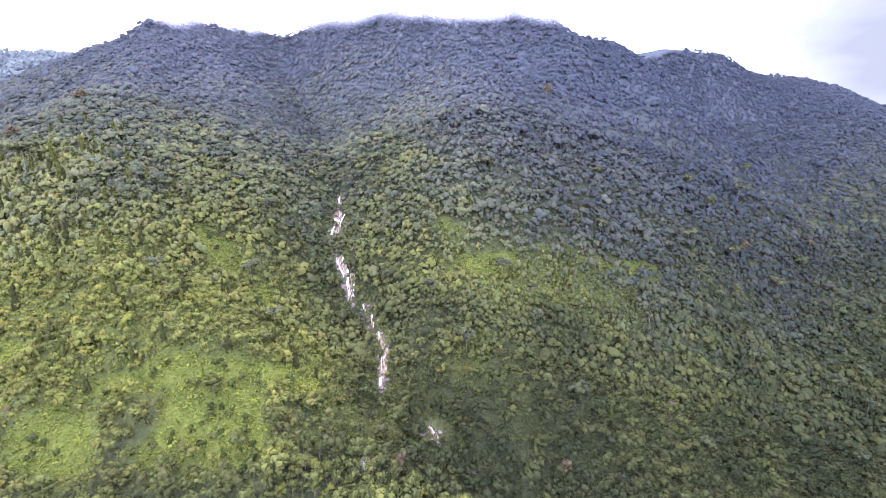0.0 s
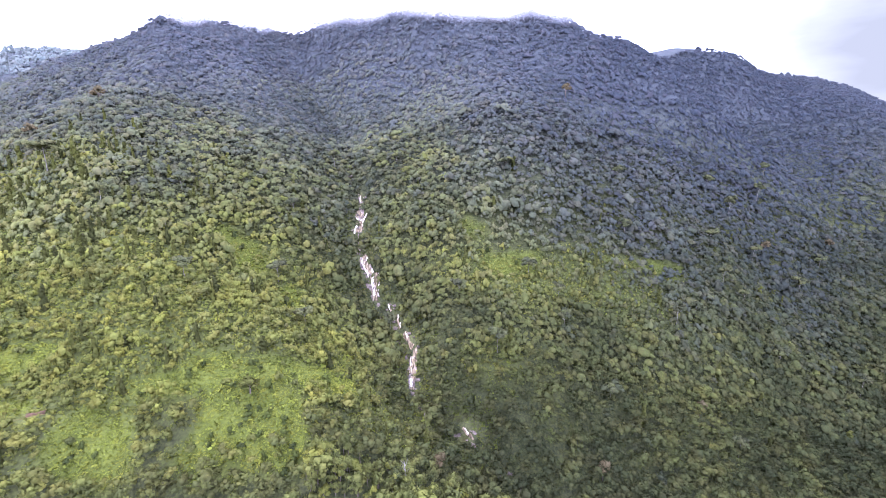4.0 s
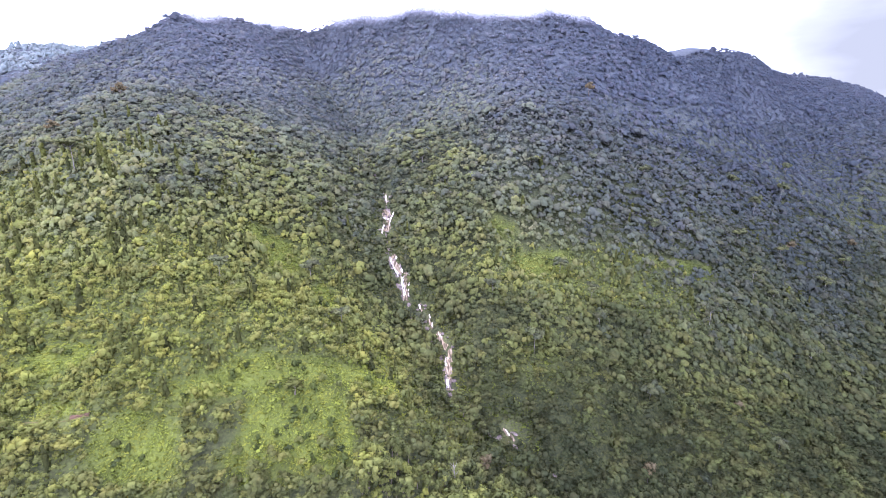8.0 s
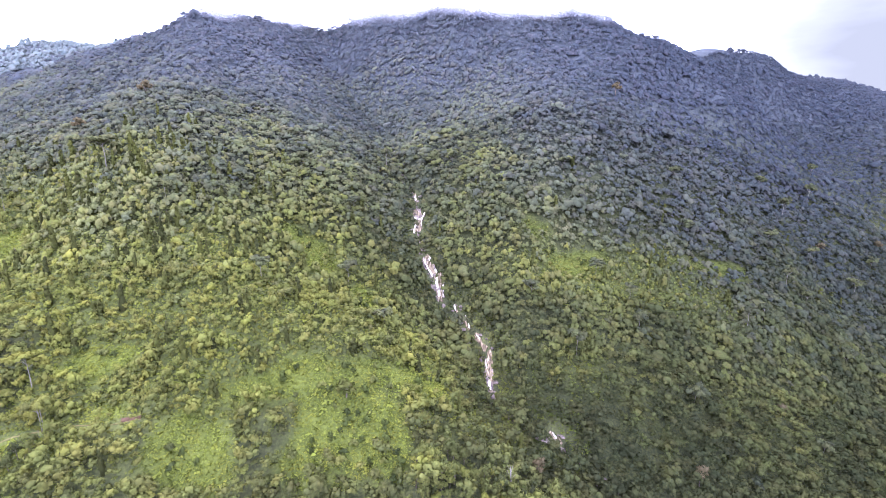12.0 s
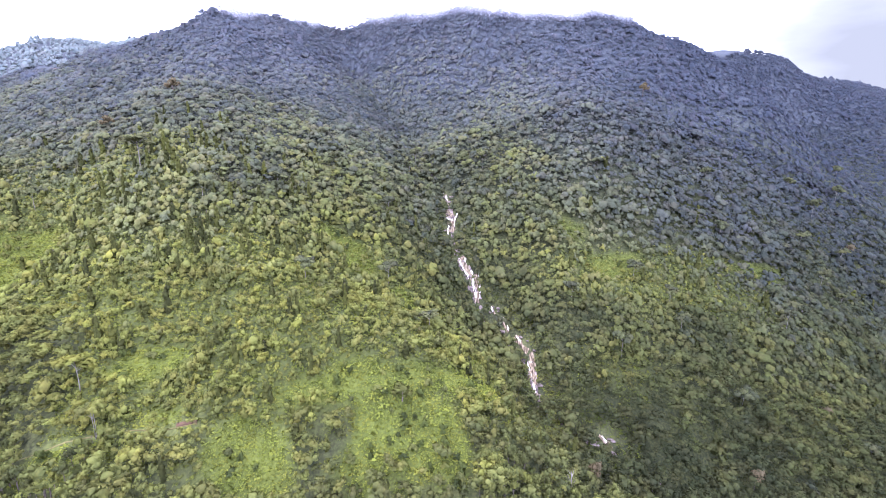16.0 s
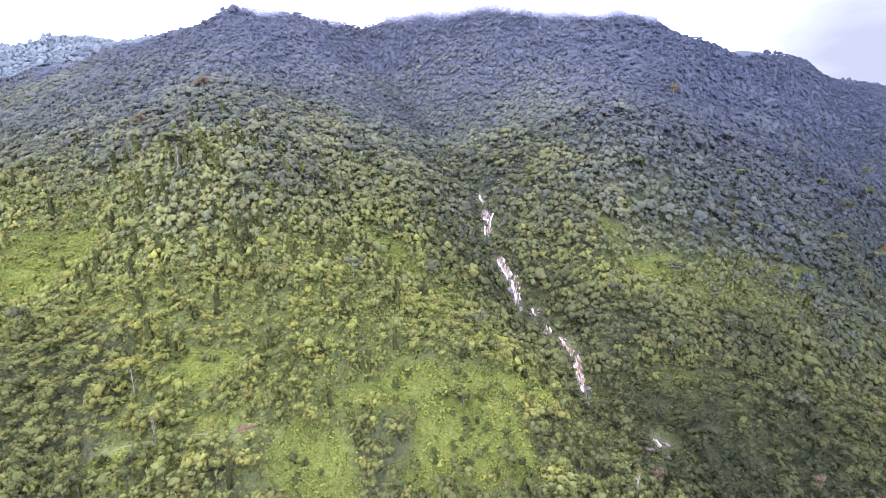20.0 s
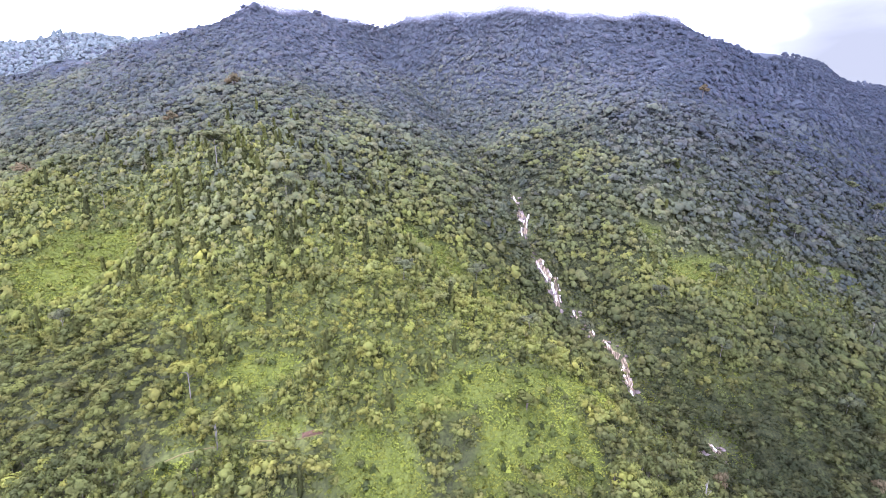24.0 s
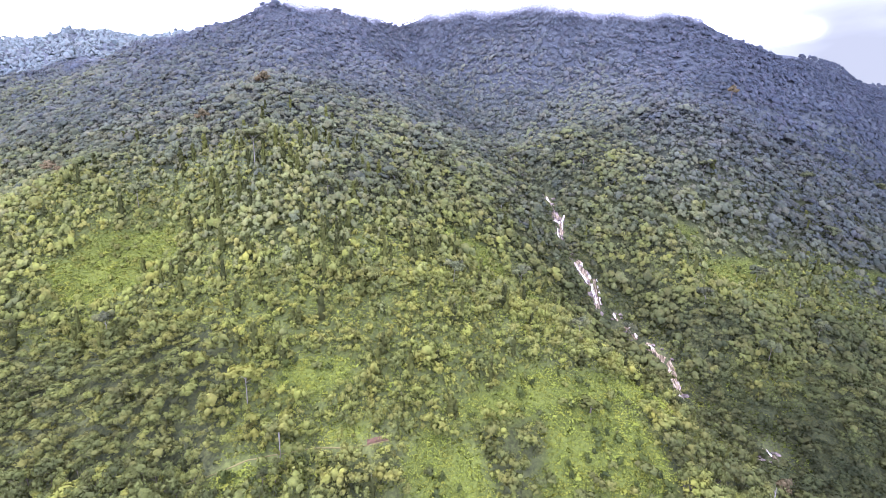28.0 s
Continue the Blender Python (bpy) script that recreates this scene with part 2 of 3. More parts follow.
WET_SLAB = foam_material("wet_slab", [(0.36, (0.032, 0.025, 0.015)), (0.46, (0.085, 0.065, 0.038)), (0.56, (0.155, 0.122, 0.076)), (0.70, (0.29, 0.24, 0.17))])


# ---- mesh helpers ----
def mesh_of(name, verts, tris, mat, tint=None, smooth=False, normals=None, **more):
    """A mesh from arrays of corners and triangles; tint: one number for each corner; normals: one for each corner, for soft foliage."""
    me = bpy.data.meshes.new(name)
    me.vertices.add(len(verts))
    me.vertices.foreach_set("co", np.ascontiguousarray(verts, np.float32).ravel())
    me.loops.add(3 * len(tris))
    me.loops.foreach_set("vertex_index", np.ascontiguousarray(tris, np.int32).ravel())
    me.polygons.add(len(tris))
    me.polygons.foreach_set("loop_start", np.arange(0, 3 * len(tris), 3, dtype=np.int32))
    me.polygons.foreach_set("use_smooth", np.full(len(tris), smooth or normals is not None, bool))
    for key, values in more.items():
        me.attributes.new(key, "FLOAT", "POINT").data.foreach_set("value", np.ascontiguousarray(values, np.float32))
    if tint is not None:
        me.attributes.new("tint", "FLOAT", "POINT").data.foreach_set("value", np.ascontiguousarray(tint, np.float32))
    me.materials.append(mat)
    me.update(calc_edges=True)
    if normals is not None:
        me.attributes.new("custom_normal", "FLOAT_VECTOR", "POINT").data.foreach_set("vector", np.ascontiguousarray(normals, np.float32).ravel())
    return me


def child(name, me, parent, label=""):
    ob = new(name, me)
    ob.parent = parent
    return tagged(ob, label)


rng = np.random.default_rng(7)
_ico = bmesh.new()
bmesh.ops.create_icosphere(_ico, subdivisions=1, radius=1)
ICO_V = np.array([v.co[:] for v in _ico.verts])
ICO_T = np.array([[v.index for v in f.verts] for f in _ico.faces])
_ico.free()


def joined(pieces):
    """One set of arrays from many (verts, tris) or (verts, tris, normals)."""
    ts, n = [], 0
    for v, t, *_ in pieces:
        ts.append(t + n)
        n += len(v)
    rest = [np.concatenate(k) for k in zip(*(p[2:] for p in pieces))]
    return np.concatenate([p[0] for p in pieces]), np.concatenate(ts), *rest


def unit(v):
    return v / (np.linalg.norm(v, axis=1)[:, None] + 1e-9)


def sprays(centres, normals, size, loose=0.45, soft=None, upward=0.3):
    """Bent four-cornered leaf sprays that stand off a surface; soft: the way that each one's leaves face on the whole."""
    n = len(centres)
    ways = unit(normals + rng.normal(0, loose, (n, 3)))
    a = unit(np.cross(ways, rng.normal(0, 1, (n, 3))))
    b = np.cross(ways, a)
    s = size * rng.uniform(0.6, 1.3, (n, 1))
    lift = ways * s * 0.35
    v = np.stack([centres + a * s, centres + b * s * rng.uniform(0.5, 0.9, (n, 1)) + lift, centres - a * s * rng.uniform(0.6, 1, (n, 1)), centres - b * s * 0.7 + lift * 0.6], 1)
    i = 4 * np.arange(n)[:, None]
    soft = unit(0.75 * (normals if soft is None else soft) + 0.32 * ways + [0, 0, upward])
    return v.reshape(-1, 3), np.concatenate([i + [0, 1, 2], i + [0, 2, 3]]), np.repeat(soft, 4, axis=0)


ICO_TOP = ICO_T[ICO_V[ICO_T][:, :, 2].mean(axis=1) > -0.7]  # without the faces that look straight down
ICO_CAP = ICO_T[ICO_V[ICO_T][:, :, 2].mean(axis=1) > -0.2]  # the upper half alone, for crowns in a closed canopy


def crown_shape(lobes, cards, size, flat=0.8, spread_r=0.62, knob=1.0, core=0.9, upward=0.3, faces=ICO_TOP):
    """A crown about one unit in radius: knobbly shaded lobes under a loose coat of leaf sprays. Its foot is at z = 0."""
    heart, pieces, at, radius = np.array([0, 0, 0.25]), [], [], []
    for k in range(lobes):
        if k == 0:
            c, r = np.array([0, 0, 0.75]), rng.uniform(0.5, 0.65)
        else:
            ang, out = 2.4 * k + rng.uniform(-0.5, 0.5), spread_r * rng.uniform(0.7, 1.15)
            c, r = np.array([out * np.cos(ang), out * np.sin(ang), 0.2 + 0.8 * rng.random()]), knob * rng.uniform(0.28, 0.56)
        v = ICO_V * (core * r * rng.uniform(0.6, 1.15, (len(ICO_V), 1))) * [1, 1, flat]
        pieces.append((v + c, faces, unit(ICO_V + 0.4 * unit(v + c - heart) + [0, 0, upward] + rng.normal(0, 0.45, ICO_V.shape))))
        at.append(c)
        radius.append(r)
    at, radius = np.array(at), np.array(radius)
    pick = rng.choice(lobes, cards, p=radius**2 / (radius**2).sum())
    d = rng.normal(0, 1, (cards, 3))
    d[:, 2] = np.abs(d[:, 2]) * 0.9 - 0.35
    d = unit(d)
    spot = at[pick] + d * radius[pick][:, None] * rng.uniform(0.8, 1.15, (cards, 1)) * [1, 1, flat]
    pieces.append(sprays(spot, d, size, 0.5, unit(d + 0.5 * unit(spot - heart)), upward))
    return joined(pieces)


def planted(shapes, which, x, y, z, width, height, *marks, lean=None):
    """Copies of the shapes at many places, in one set of arrays, and each plant's marks (its tint and so on) for each corner; lean: the fall of the canopy at each plant, along x and along y."""
    vs, ts, ns, cs, n = [], [], [], [], 0
    for k, (v, t, w) in enumerate(shapes):
        m = np.where(which == k)[0]
        if not len(m):
            continue
        a = rng.uniform(0, 2 * np.pi, len(m))
        c, s = np.cos(a)[:, None], np.sin(a)[:, None]
        px = (v[:, 0] * c - v[:, 1] * s) * width[m][:, None] + x[m][:, None]
        py = (v[:, 0] * s + v[:, 1] * c) * width[m][:, None] + y[m][:, None]
        pz = v[:, 2] * height[m][:, None] + z[m][:, None]
        nx, ny = w[:, 0] * c - w[:, 1] * s, w[:, 0] * s + w[:, 1] * c
        if lean is not None:
            gx, gy = lean[0][m][:, None], lean[1][m][:, None]
            pz = pz + gx * (px - x[m][:, None]) + gy * (py - y[m][:, None])
            nx, ny = nx - gx, ny - gy
        vs.append(np.stack([px, py, pz], -1).reshape(-1, 3))
        ns.append(unit(np.stack([nx, ny, w[:, 2] + 0 * c], -1).reshape(-1, 3)))
        ts.append((t[None] + (len(v) * np.arange(len(m)))[:, None, None]).reshape(-1, 3) + n)
        cs.append(np.repeat(np.stack(marks)[:, m], len(v), axis=1))
        n += len(v) * len(m)
    return np.concatenate(vs), np.concatenate(ts), np.concatenate(ns), *np.concatenate(cs, axis=1)


# ---- terrain: stream, spurs and ridges as lines of (x, y, ground height) ----
STREAM = [(190, 85, -84), (95, 130, -70), (36, 165, -48), (-4, 195, -31), (-35, 217, -20), (-36, 238, -7), (-60, 276, 7),
          (-66, 285, 25), (-75, 296, 39), (-79, 321, 56), (-81, 339, 73), (-100, 385, 105), (-108, 420, 126), (-150, 489, 162), (-190, 570, 210)]
LEFT_SPUR = [(-344, 560, 250), (-385, 486, 190), (-330, 400, 150), (-281, 329, 125), (-280, 297, 101), (-224, 262, 70), (-187, 237, 53), (-142, 218, 39), (-127, 210, 34), (-99, 192, 12), (-66, 194, -1), (-62, 168, -15)]
LEFT_FACE = [(-214, 470, 178), (-183, 518, 186), (-183, 326, 95), (-140, 326, 85), (-182, 282, 70), (-150, 252, 42), (-114, 260, 28), (-165, 197, 26), (-242, 227, 48), (-259, 188, 10),
             (-199, 192, 18), (-153, 185, 12), (-199, 175, 8), (-169, 162, -3), (-120, 155, -20), (-107, 178, 3), (-188, 163, 3), (-240, 166, -4), (-349, 231, 20), (-355, 267, 48), (-321, 284, 66), (-279, 203, 19)]
LEFT_RIM = [(-402, 304, 82), (-441, 344, 80), (-440, 420, 140)]
MAIN_RIDGE = [(-260, 610, 264), (-150, 620, 272), (-43, 564, 267), (98, 547, 260), (171, 540, 231), (224, 569, 222), (351, 627, 234), (504, 655, 204), (632, 726, 187), (800, 800, 150)]
CENTRE_SPUR = [(-4, 485, 189), (49, 425, 167), (59, 369, 126), (30, 338, 90), (-11, 293, 46), (31, 298, 37), (-69, 354, 86), (-14, 248, 9), (5, 225, -7), (57, 234, -6), (87, 280, 22), (65, 311, 55)]
RIGHT_FLANK = [(135, 401, 123), (97, 330, 66), (186, 302, 14), (134, 263, -3), (169, 252, -27), (106, 221, -35), (99, 198, -46), (186, 245, -43),
               (275, 429, 105), (294, 403, 72), (251, 356, 30), (326, 373, 15), (286, 304, -36), (430, 480, 95),
               (212, 498, 196), (262, 455, 146), (305, 525, 138), (400, 560, 140)]
FAR_LEFT = [(-560, 590, 186), (-700, 760, 250), (-852, 975, 268), (-560, 900, 262), (-620, 470, 95), (-800, 600, 160), (-1050, 800, 228)]
SKIRTS = [(-120, 40, -85), (-420, 90, -60), (300, 130, -92), (420, 260, -60), (560, 380, 0), (800, 560, 60), (-650, 300, 20),
          (-250, 800, 160), (50, 800, 150), (420, 850, 150), (0, -60, -110)]


def spread(lines):
    """All the lines' points, with one more halfway along every stretch of the stream."""
    rows = [p for line in lines for p in line]
    rows += [tuple((a + b) / 2 for a, b in zip(p, q)) for p, q in zip(STREAM, STREAM[1:])]
    return np.array(rows, float)


def kernel(d2):
    return d2 * np.log(d2 + 1e-9)


KNOTS = spread((STREAM, LEFT_SPUR, LEFT_FACE, LEFT_RIM, MAIN_RIDGE, CENTRE_SPUR, RIGHT_FLANK, FAR_LEFT, SKIRTS))
KXY = KNOTS[:, :2] / 100.0


def spline_weights():
    n = len(KXY)
    d2 = ((KXY[:, None] - KXY[None]) ** 2).sum(-1)
    rows = np.zeros((n + 3, n + 3))
    rows[:n, :n] = kernel(d2) + 0.012 * np.eye(n)
    rows[:n, n:] = np.c_[np.ones(n), KXY]
    rows[n:, :n] = rows[:n, n:].T
    return np.linalg.solve(rows, np.r_[KNOTS[:, 2], 0, 0, 0])


WEIGHTS = spline_weights()


def waves(x, y, step, seed):
    """Smooth value noise between -1 and 1."""
    u, v = x / step + 91.7 * seed, y / step - 37.3 * seed
    i, j = np.floor(u).astype(np.int64), np.floor(v).astype(np.int64)
    f, g = u - i, v - j
    f, g = f * f * (3 - 2 * f), g * g * (3 - 2 * g)

    def corner(a, b):
        h = np.sin(a * 127.1 + b * 311.7 + seed * 74.7) * 43758.5453
        return 2 * (h - np.floor(h)) - 1

    return (corner(i, j) * (1 - f) + corner(i + 1, j) * f) * (1 - g) + (corner(i, j + 1) * (1 - f) + corner(i + 1, j + 1) * f) * g


def to_line(x, y, line):
    """How far each place lies from a line on the plan."""
    best = np.full(np.shape(x), 1e9)
    for (ax, ay, *_), (bx, by, *_) in zip(line, line[1:]):
        dx, dy = bx - ax, by - ay
        s = np.clip(((x - ax) * dx + (y - ay) * dy) / (dx * dx + dy * dy), 0, 1)
        best = np.minimum(best, np.hypot(x - ax - s * dx, y - ay - s * dy))
    return best


def ground(x, y):
    """The height of the ground."""
    x, y = np.asarray(x, float), np.asarray(y, float)
    shape, px, py = x.shape, x.ravel() / 100, y.ravel() / 100
    z = WEIGHTS[-3] + WEIGHTS[-2] * px + WEIGHTS[-1] * py
    for (kx, ky), w in zip(KXY, WEIGHTS):
        z = z + w * kernel((px - kx) ** 2 + (py - ky) ** 2)
    z = z.reshape(shape)
    # far off, the spline gives way to rolling hills
    off = np.hypot(x / 1250, (y - 420) / 850)
    k = np.clip((off - 0.85) / 0.6, 0, 1)
    k = k * k * (3 - 2 * k)
    hills = -70 + 60 * waves(x, y, 420, 3) + 25 * waves(x, y, 170, 4)
    z = np.clip(z, -130, 330) * (1 - k) + hills * k
    z = z + (2.0 + 5.0 * np.clip((y - 320) / 150, 0, 1)) * waves(x, y * 0.45, 46, 5) + 2.2 * waves(x, y, 34, 1) + 0.9 * waves(x, y, 11, 2)
    d = to_line(x, y, STREAM)
    gully = 9.0 * np.clip((y - 330) / 60, 0, 1)
    return z - 3.0 * np.exp(-(d / 5.0) ** 2) - gully * np.exp(-(d / 20.0) ** 2)


# ---- the ground: one sheet to the horizon ----
def axis_steps(lo, hi, step, far_lo, far_hi):
    core = np.arange(lo, hi + step, step)
    a, b, s = [], [], step
    while lo - sum(a) > far_lo:
        s *= 1.22
        a.append(s)
    s = step
    while core[-1] + sum(b) < far_hi:
        s *= 1.22
        b.append(s)
    return np.r_[lo - np.cumsum(a)[::-1], core, core[-1] + np.cumsum(b)]


def make_ground():
    xs, ys = axis_steps(-640, 720, 5.0, -3200, 3200), axis_steps(110, 740, 5.0, -3000, 3200)
    gx, gy = np.meshgrid(xs, ys)
    v = np.stack([gx, gy, ground(gx, gy)], -1).reshape(-1, 3)
    w = len(xs)
    j, i = np.meshgrid(np.arange(len(ys) - 1), np.arange(w - 1), indexing="ij")
    q = (j * w + i).ravel()[:, None]
    t = np.concatenate([q + [0, 1, w + 1], q + [0, w + 1, w]])
    # high: share of painted haze grey in the ground, by height and x
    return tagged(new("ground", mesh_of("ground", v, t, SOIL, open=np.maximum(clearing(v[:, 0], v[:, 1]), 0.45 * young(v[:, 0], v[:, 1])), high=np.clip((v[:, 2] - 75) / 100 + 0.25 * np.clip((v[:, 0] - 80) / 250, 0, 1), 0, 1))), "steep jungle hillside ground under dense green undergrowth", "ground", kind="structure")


# ---- plant cover on the plan: clearings and the groves in them as (x, y, half length, half width, turn) ----
CLEARINGS = [(-112, 172, 38, 22, 0), (-86, 192, 30, 8, 8), (-155, 182, 14, 3.5, 5), (-165, 160, 22, 13, 0), (-244, 158, 12, 6, 10), (-222, 193, 18, 9, 0), (-207, 171, 13, 3.5, -10),
             (-342, 265, 36, 20, 15), (-144, 271, 18, 11, -30), (-111, 253, 7, 13, 20), (0, 310, 12, 6, 0), (32, 293, 25, 9, 10), (130, 301, 30, 4, 5)]
GROVES = [(-140, 171, 11, 7, 0), (-185, 178, 9, 5, 0)]


def ovals(x, y, rows):
    """How far inside the nearest of some ovals each place lies."""
    best = np.full(np.shape(x), -1.0)
    for cx, cy, a, b, turn in rows:
        c, s = math.cos(radians(turn)), math.sin(radians(turn))
        u, v = ((x - cx) * c + (y - cy) * s) / a, (-(x - cx) * s + (y - cy) * c) / b
        best = np.maximum(best, 1.1 - np.hypot(u, v))
    return best


def clearing(x, y):
    """1 in the open scrub, 0 under trees, with ragged edges."""
    best = np.minimum(ovals(x, y, CLEARINGS), -ovals(x, y, GROVES))
    best = best + 0.3 * waves(x, y, 13, 11) + 0.2 * waves(x, y, 5, 12)
    return np.clip(best * 4, 0, 1)


def young(x, y):
    """1 where the wood is low and new: the sunny spur and the slope round the middle clearing."""
    a = 1.3 - np.hypot((x + 215) / 190, (y - 215) / 62) - 2.0 * np.clip((-250 - x) / 30, 0, 1) * np.clip((225 - y) / 20, 0, 1)
    b = 0.95 - np.hypot((x - 60) / 100, (y - 285) / 30)
    # c is added so that its lighter tint stands in for sun there.
    c = 1.2 - np.hypot((x + 335) / 105, (y - 285) / 45)
    return np.clip(1.5 * np.maximum(np.maximum(a, b), c) + 0.5 * waves(x, y, 30, 15), 0, 1) * np.clip((wet(x, y) - 12) / 14, 0, 1)


def scatter(x0, x1, y0, y1, step):
    gx, gy = np.meshgrid(np.arange(x0, x1, step), np.arange(y0, y1, step * 0.87))
    gx = gx + step * 0.5 * (np.arange(gx.shape[0]) % 2)[:, None]
    n = gx.size
    return gx.ravel() + rng.uniform(-0.42, 0.42, n) * step, gy.ravel() + rng.uniform(-0.42, 0.42, n) * step


FALLS = [[(-83, 350), (-82, 341)], [(-82, 334), (-79, 328), (-78, 322)], [(-82, 322), (-82.6, 314)], [(-75, 299), (-70, 291), (-62, 281)]]
CASCADES = [[(-54.6, 279), (-52.8, 276)], [(-48, 272), (-45, 263)], [(-42, 258), (-36, 246), (-36, 224)], [(-7.2, 202.4), (-2.8, 197.3)]]
TRAIL = [(-264, 162), (-255, 163), (-248, 164.2), (-241, 165.7), (-234, 166), (-216, 166.3), (-203, 164.8), (-196, 164.9), (-189, 165.9)]


def wet(x, y):
    """How far from the open stretches of the stream, reckoned with the bank below them."""
    d = np.full(np.shape(x), 1e9)
    for line in FALLS + CASCADES:
        for drop in (0, 3):
            d = np.minimum(d, to_line(x, y + drop, line) + 0.15 * drop)
    return d


make_ground()
NEAR = [crown_shape(5, 86, 0.14, spread_r=0.72, knob=0.9, core=0.78) for _ in range(9)]
MIDDLE = [crown_shape(4, 18, 0.21, spread_r=0.7, knob=0.95, core=0.95, faces=ICO_CAP) for _ in range(9)]
FAR = [crown_shape(3, 5, 0.26, flat=0.75, spread_r=0.66, knob=1.1, core=1.0, upward=0.7, faces=ICO_CAP) for _ in range(9)]


def haze_share(x, y, z):
    """The share of painted haze colour in the leaves, more the higher up and the further right."""
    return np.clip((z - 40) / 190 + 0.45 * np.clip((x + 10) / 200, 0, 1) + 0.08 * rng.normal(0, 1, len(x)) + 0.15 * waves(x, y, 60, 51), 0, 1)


def wood_sizes(x, y, size=1.0):
    """Crown radius, crown height, foot of the crown and tint for trees at these places."""
    n, new_wood, bank = len(x), young(x, y), np.clip((wet(x, y) - 1.5) / 8, 0.35, 1)
    patch = waves(x, y, 55, 21)
    wide = size * 2.7 * np.exp(np.clip(rng.normal(0, 0.3, n), -0.6, 0.85)) * (1 - 0.34 * new_wood) * (0.5 + 0.5 * bank)
    tall = wide * rng.uniform(0.85, 1.3, n) * (1 + 0.45 * new_wood)
    lift = ((rng.uniform(1.5, 5.5, n) + 1.8 * patch) * (1 - 0.75 * new_wood)) * bank
    giants = rng.random(n) < 0.05
    lift, wide = lift + 3.0 * giants * (1 - 0.5 * new_wood) * bank, wide * (1 + 0.3 * giants * bank)
    # Darker tint near the stream paints in the valley's shade.
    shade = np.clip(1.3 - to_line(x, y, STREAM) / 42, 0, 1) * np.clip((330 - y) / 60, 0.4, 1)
    # The x terms paint shade on the right flank and sun on the left.
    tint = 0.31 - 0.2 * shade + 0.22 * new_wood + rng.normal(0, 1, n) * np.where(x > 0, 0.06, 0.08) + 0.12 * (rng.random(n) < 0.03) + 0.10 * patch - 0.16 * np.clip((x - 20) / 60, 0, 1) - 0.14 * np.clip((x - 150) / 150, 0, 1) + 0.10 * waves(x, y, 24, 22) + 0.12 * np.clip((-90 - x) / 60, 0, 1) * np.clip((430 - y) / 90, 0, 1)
    return wide, tall, lift, tint


def forest(name, x, y, shapes, label, size=1.0, stand=1.0, sunk=0.0, close=0.0, leaves=LEAVES):
    """A wood of many trees; stand: how far its crowns are lifted off the ground; sunk: how far they sink into one another; close: how far the canopy follows the slope."""
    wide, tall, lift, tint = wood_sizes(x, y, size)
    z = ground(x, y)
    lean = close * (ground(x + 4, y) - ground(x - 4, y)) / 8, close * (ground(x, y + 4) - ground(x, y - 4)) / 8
    v, t, w, c, h = planted(shapes, rng.integers(0, len(shapes), len(x)), x, y, z + lift * stand - sunk * tall, wide, tall, tint, haze_share(x, y, z), lean=lean)
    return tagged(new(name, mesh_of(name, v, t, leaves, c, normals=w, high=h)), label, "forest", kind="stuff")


def window(x, y):
    """Which places lie in the wedge that the walk looks over."""
    return (x > -195 - np.where(y < 330, 1.27, 1.14) * y) & (x < 20 + np.where(y < 330, 1.26, 1.1) * y)


def wooded(x, y):
    k = window(x, y) & (rng.random(len(x)) > np.maximum(clearing(x, y) * 0.99, 0.22 * young(x, y))) & (wet(x, y) > 2.2) & (to_line(x, y, TRAIL) > 1.8)
    return x[k], y[k]


# The places of the lowest woods, where each tree is a thing of its own.
LOW_X, LOW_Y = wooded(*scatter(-480, 420, 138, 232, 3.7))
SINGLE = (LOW_Y > 148) & (LOW_Y < 200) & (LOW_X > -340) & (LOW_X < 60) & ((LOW_X < -225) | (LOW_X > -75) | (LOW_Y > 175))
SINGLE &= np.cumsum(SINGLE) <= 340


def plant_forest():
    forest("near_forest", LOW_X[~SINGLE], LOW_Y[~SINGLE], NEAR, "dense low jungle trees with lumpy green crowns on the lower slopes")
    x, y = wooded(*scatter(-660, 560, 232, 400, 3.6))
    forest("slope_forest", x, y, MIDDLE, "dense rainforest canopy covering the middle mountain slopes", 1.05, 0.75, 0.1, 0.4)
    x, y = wooded(*scatter(-900, 860, 400, 740, 4.25))
    k = (ground(x, y) > -40) & (y < np.interp(x, [p[0] for p in MAIN_RIDGE], [p[1] for p in MAIN_RIDGE]) + 14)
    forest("summit_forest", x[k], y[k], FAR, "dark forest on the high ridges, haze blue-green painted into its leaves", 0.95, 0.3, 0.25, 0.6)
    x, y = scatter(-1300, -420, 480, 900, 7.8)
    k = ((y > np.interp(x, [p[0] for p in MAIN_RIDGE], [p[1] for p in MAIN_RIDGE]) + 14) | (x < -170 - 1.22 * y)) & (x > -1.4 * y - 200) & (to_line(x, y, SLIDE) > 7)
    forest("distant_forest", x[k], y[k], [crown_shape(2, 5, 0.4, spread_r=0.55, upward=0.8, faces=ICO_CAP) for _ in range(7)], "forest on the distant left mountain, haze painted into its pale leaves", 1.6, 0.0, 0.3, 0.7, DISTANT_LEAVES)


SLIDE = [(-570, 600), (-582, 622), (-586, 632)]
plant_forest()
THICKET = [crown_shape(1, 16, 0.34, flat=0.9) for _ in range(7)]


def scrub_shape(cards=9):
    """A tangle of leaf sprays, thrown up at all angles."""
    at = np.c_[rng.normal(0, 0.45, (cards, 2)), rng.uniform(0.1, 0.75, cards)]
    return sprays(at, np.c_[at[:, :2] * 0.8, np.full(cards, 0.8)], 0.33, 0.6, upward=1.2)


SCRUB = [scrub_shape() for _ in range(10)]


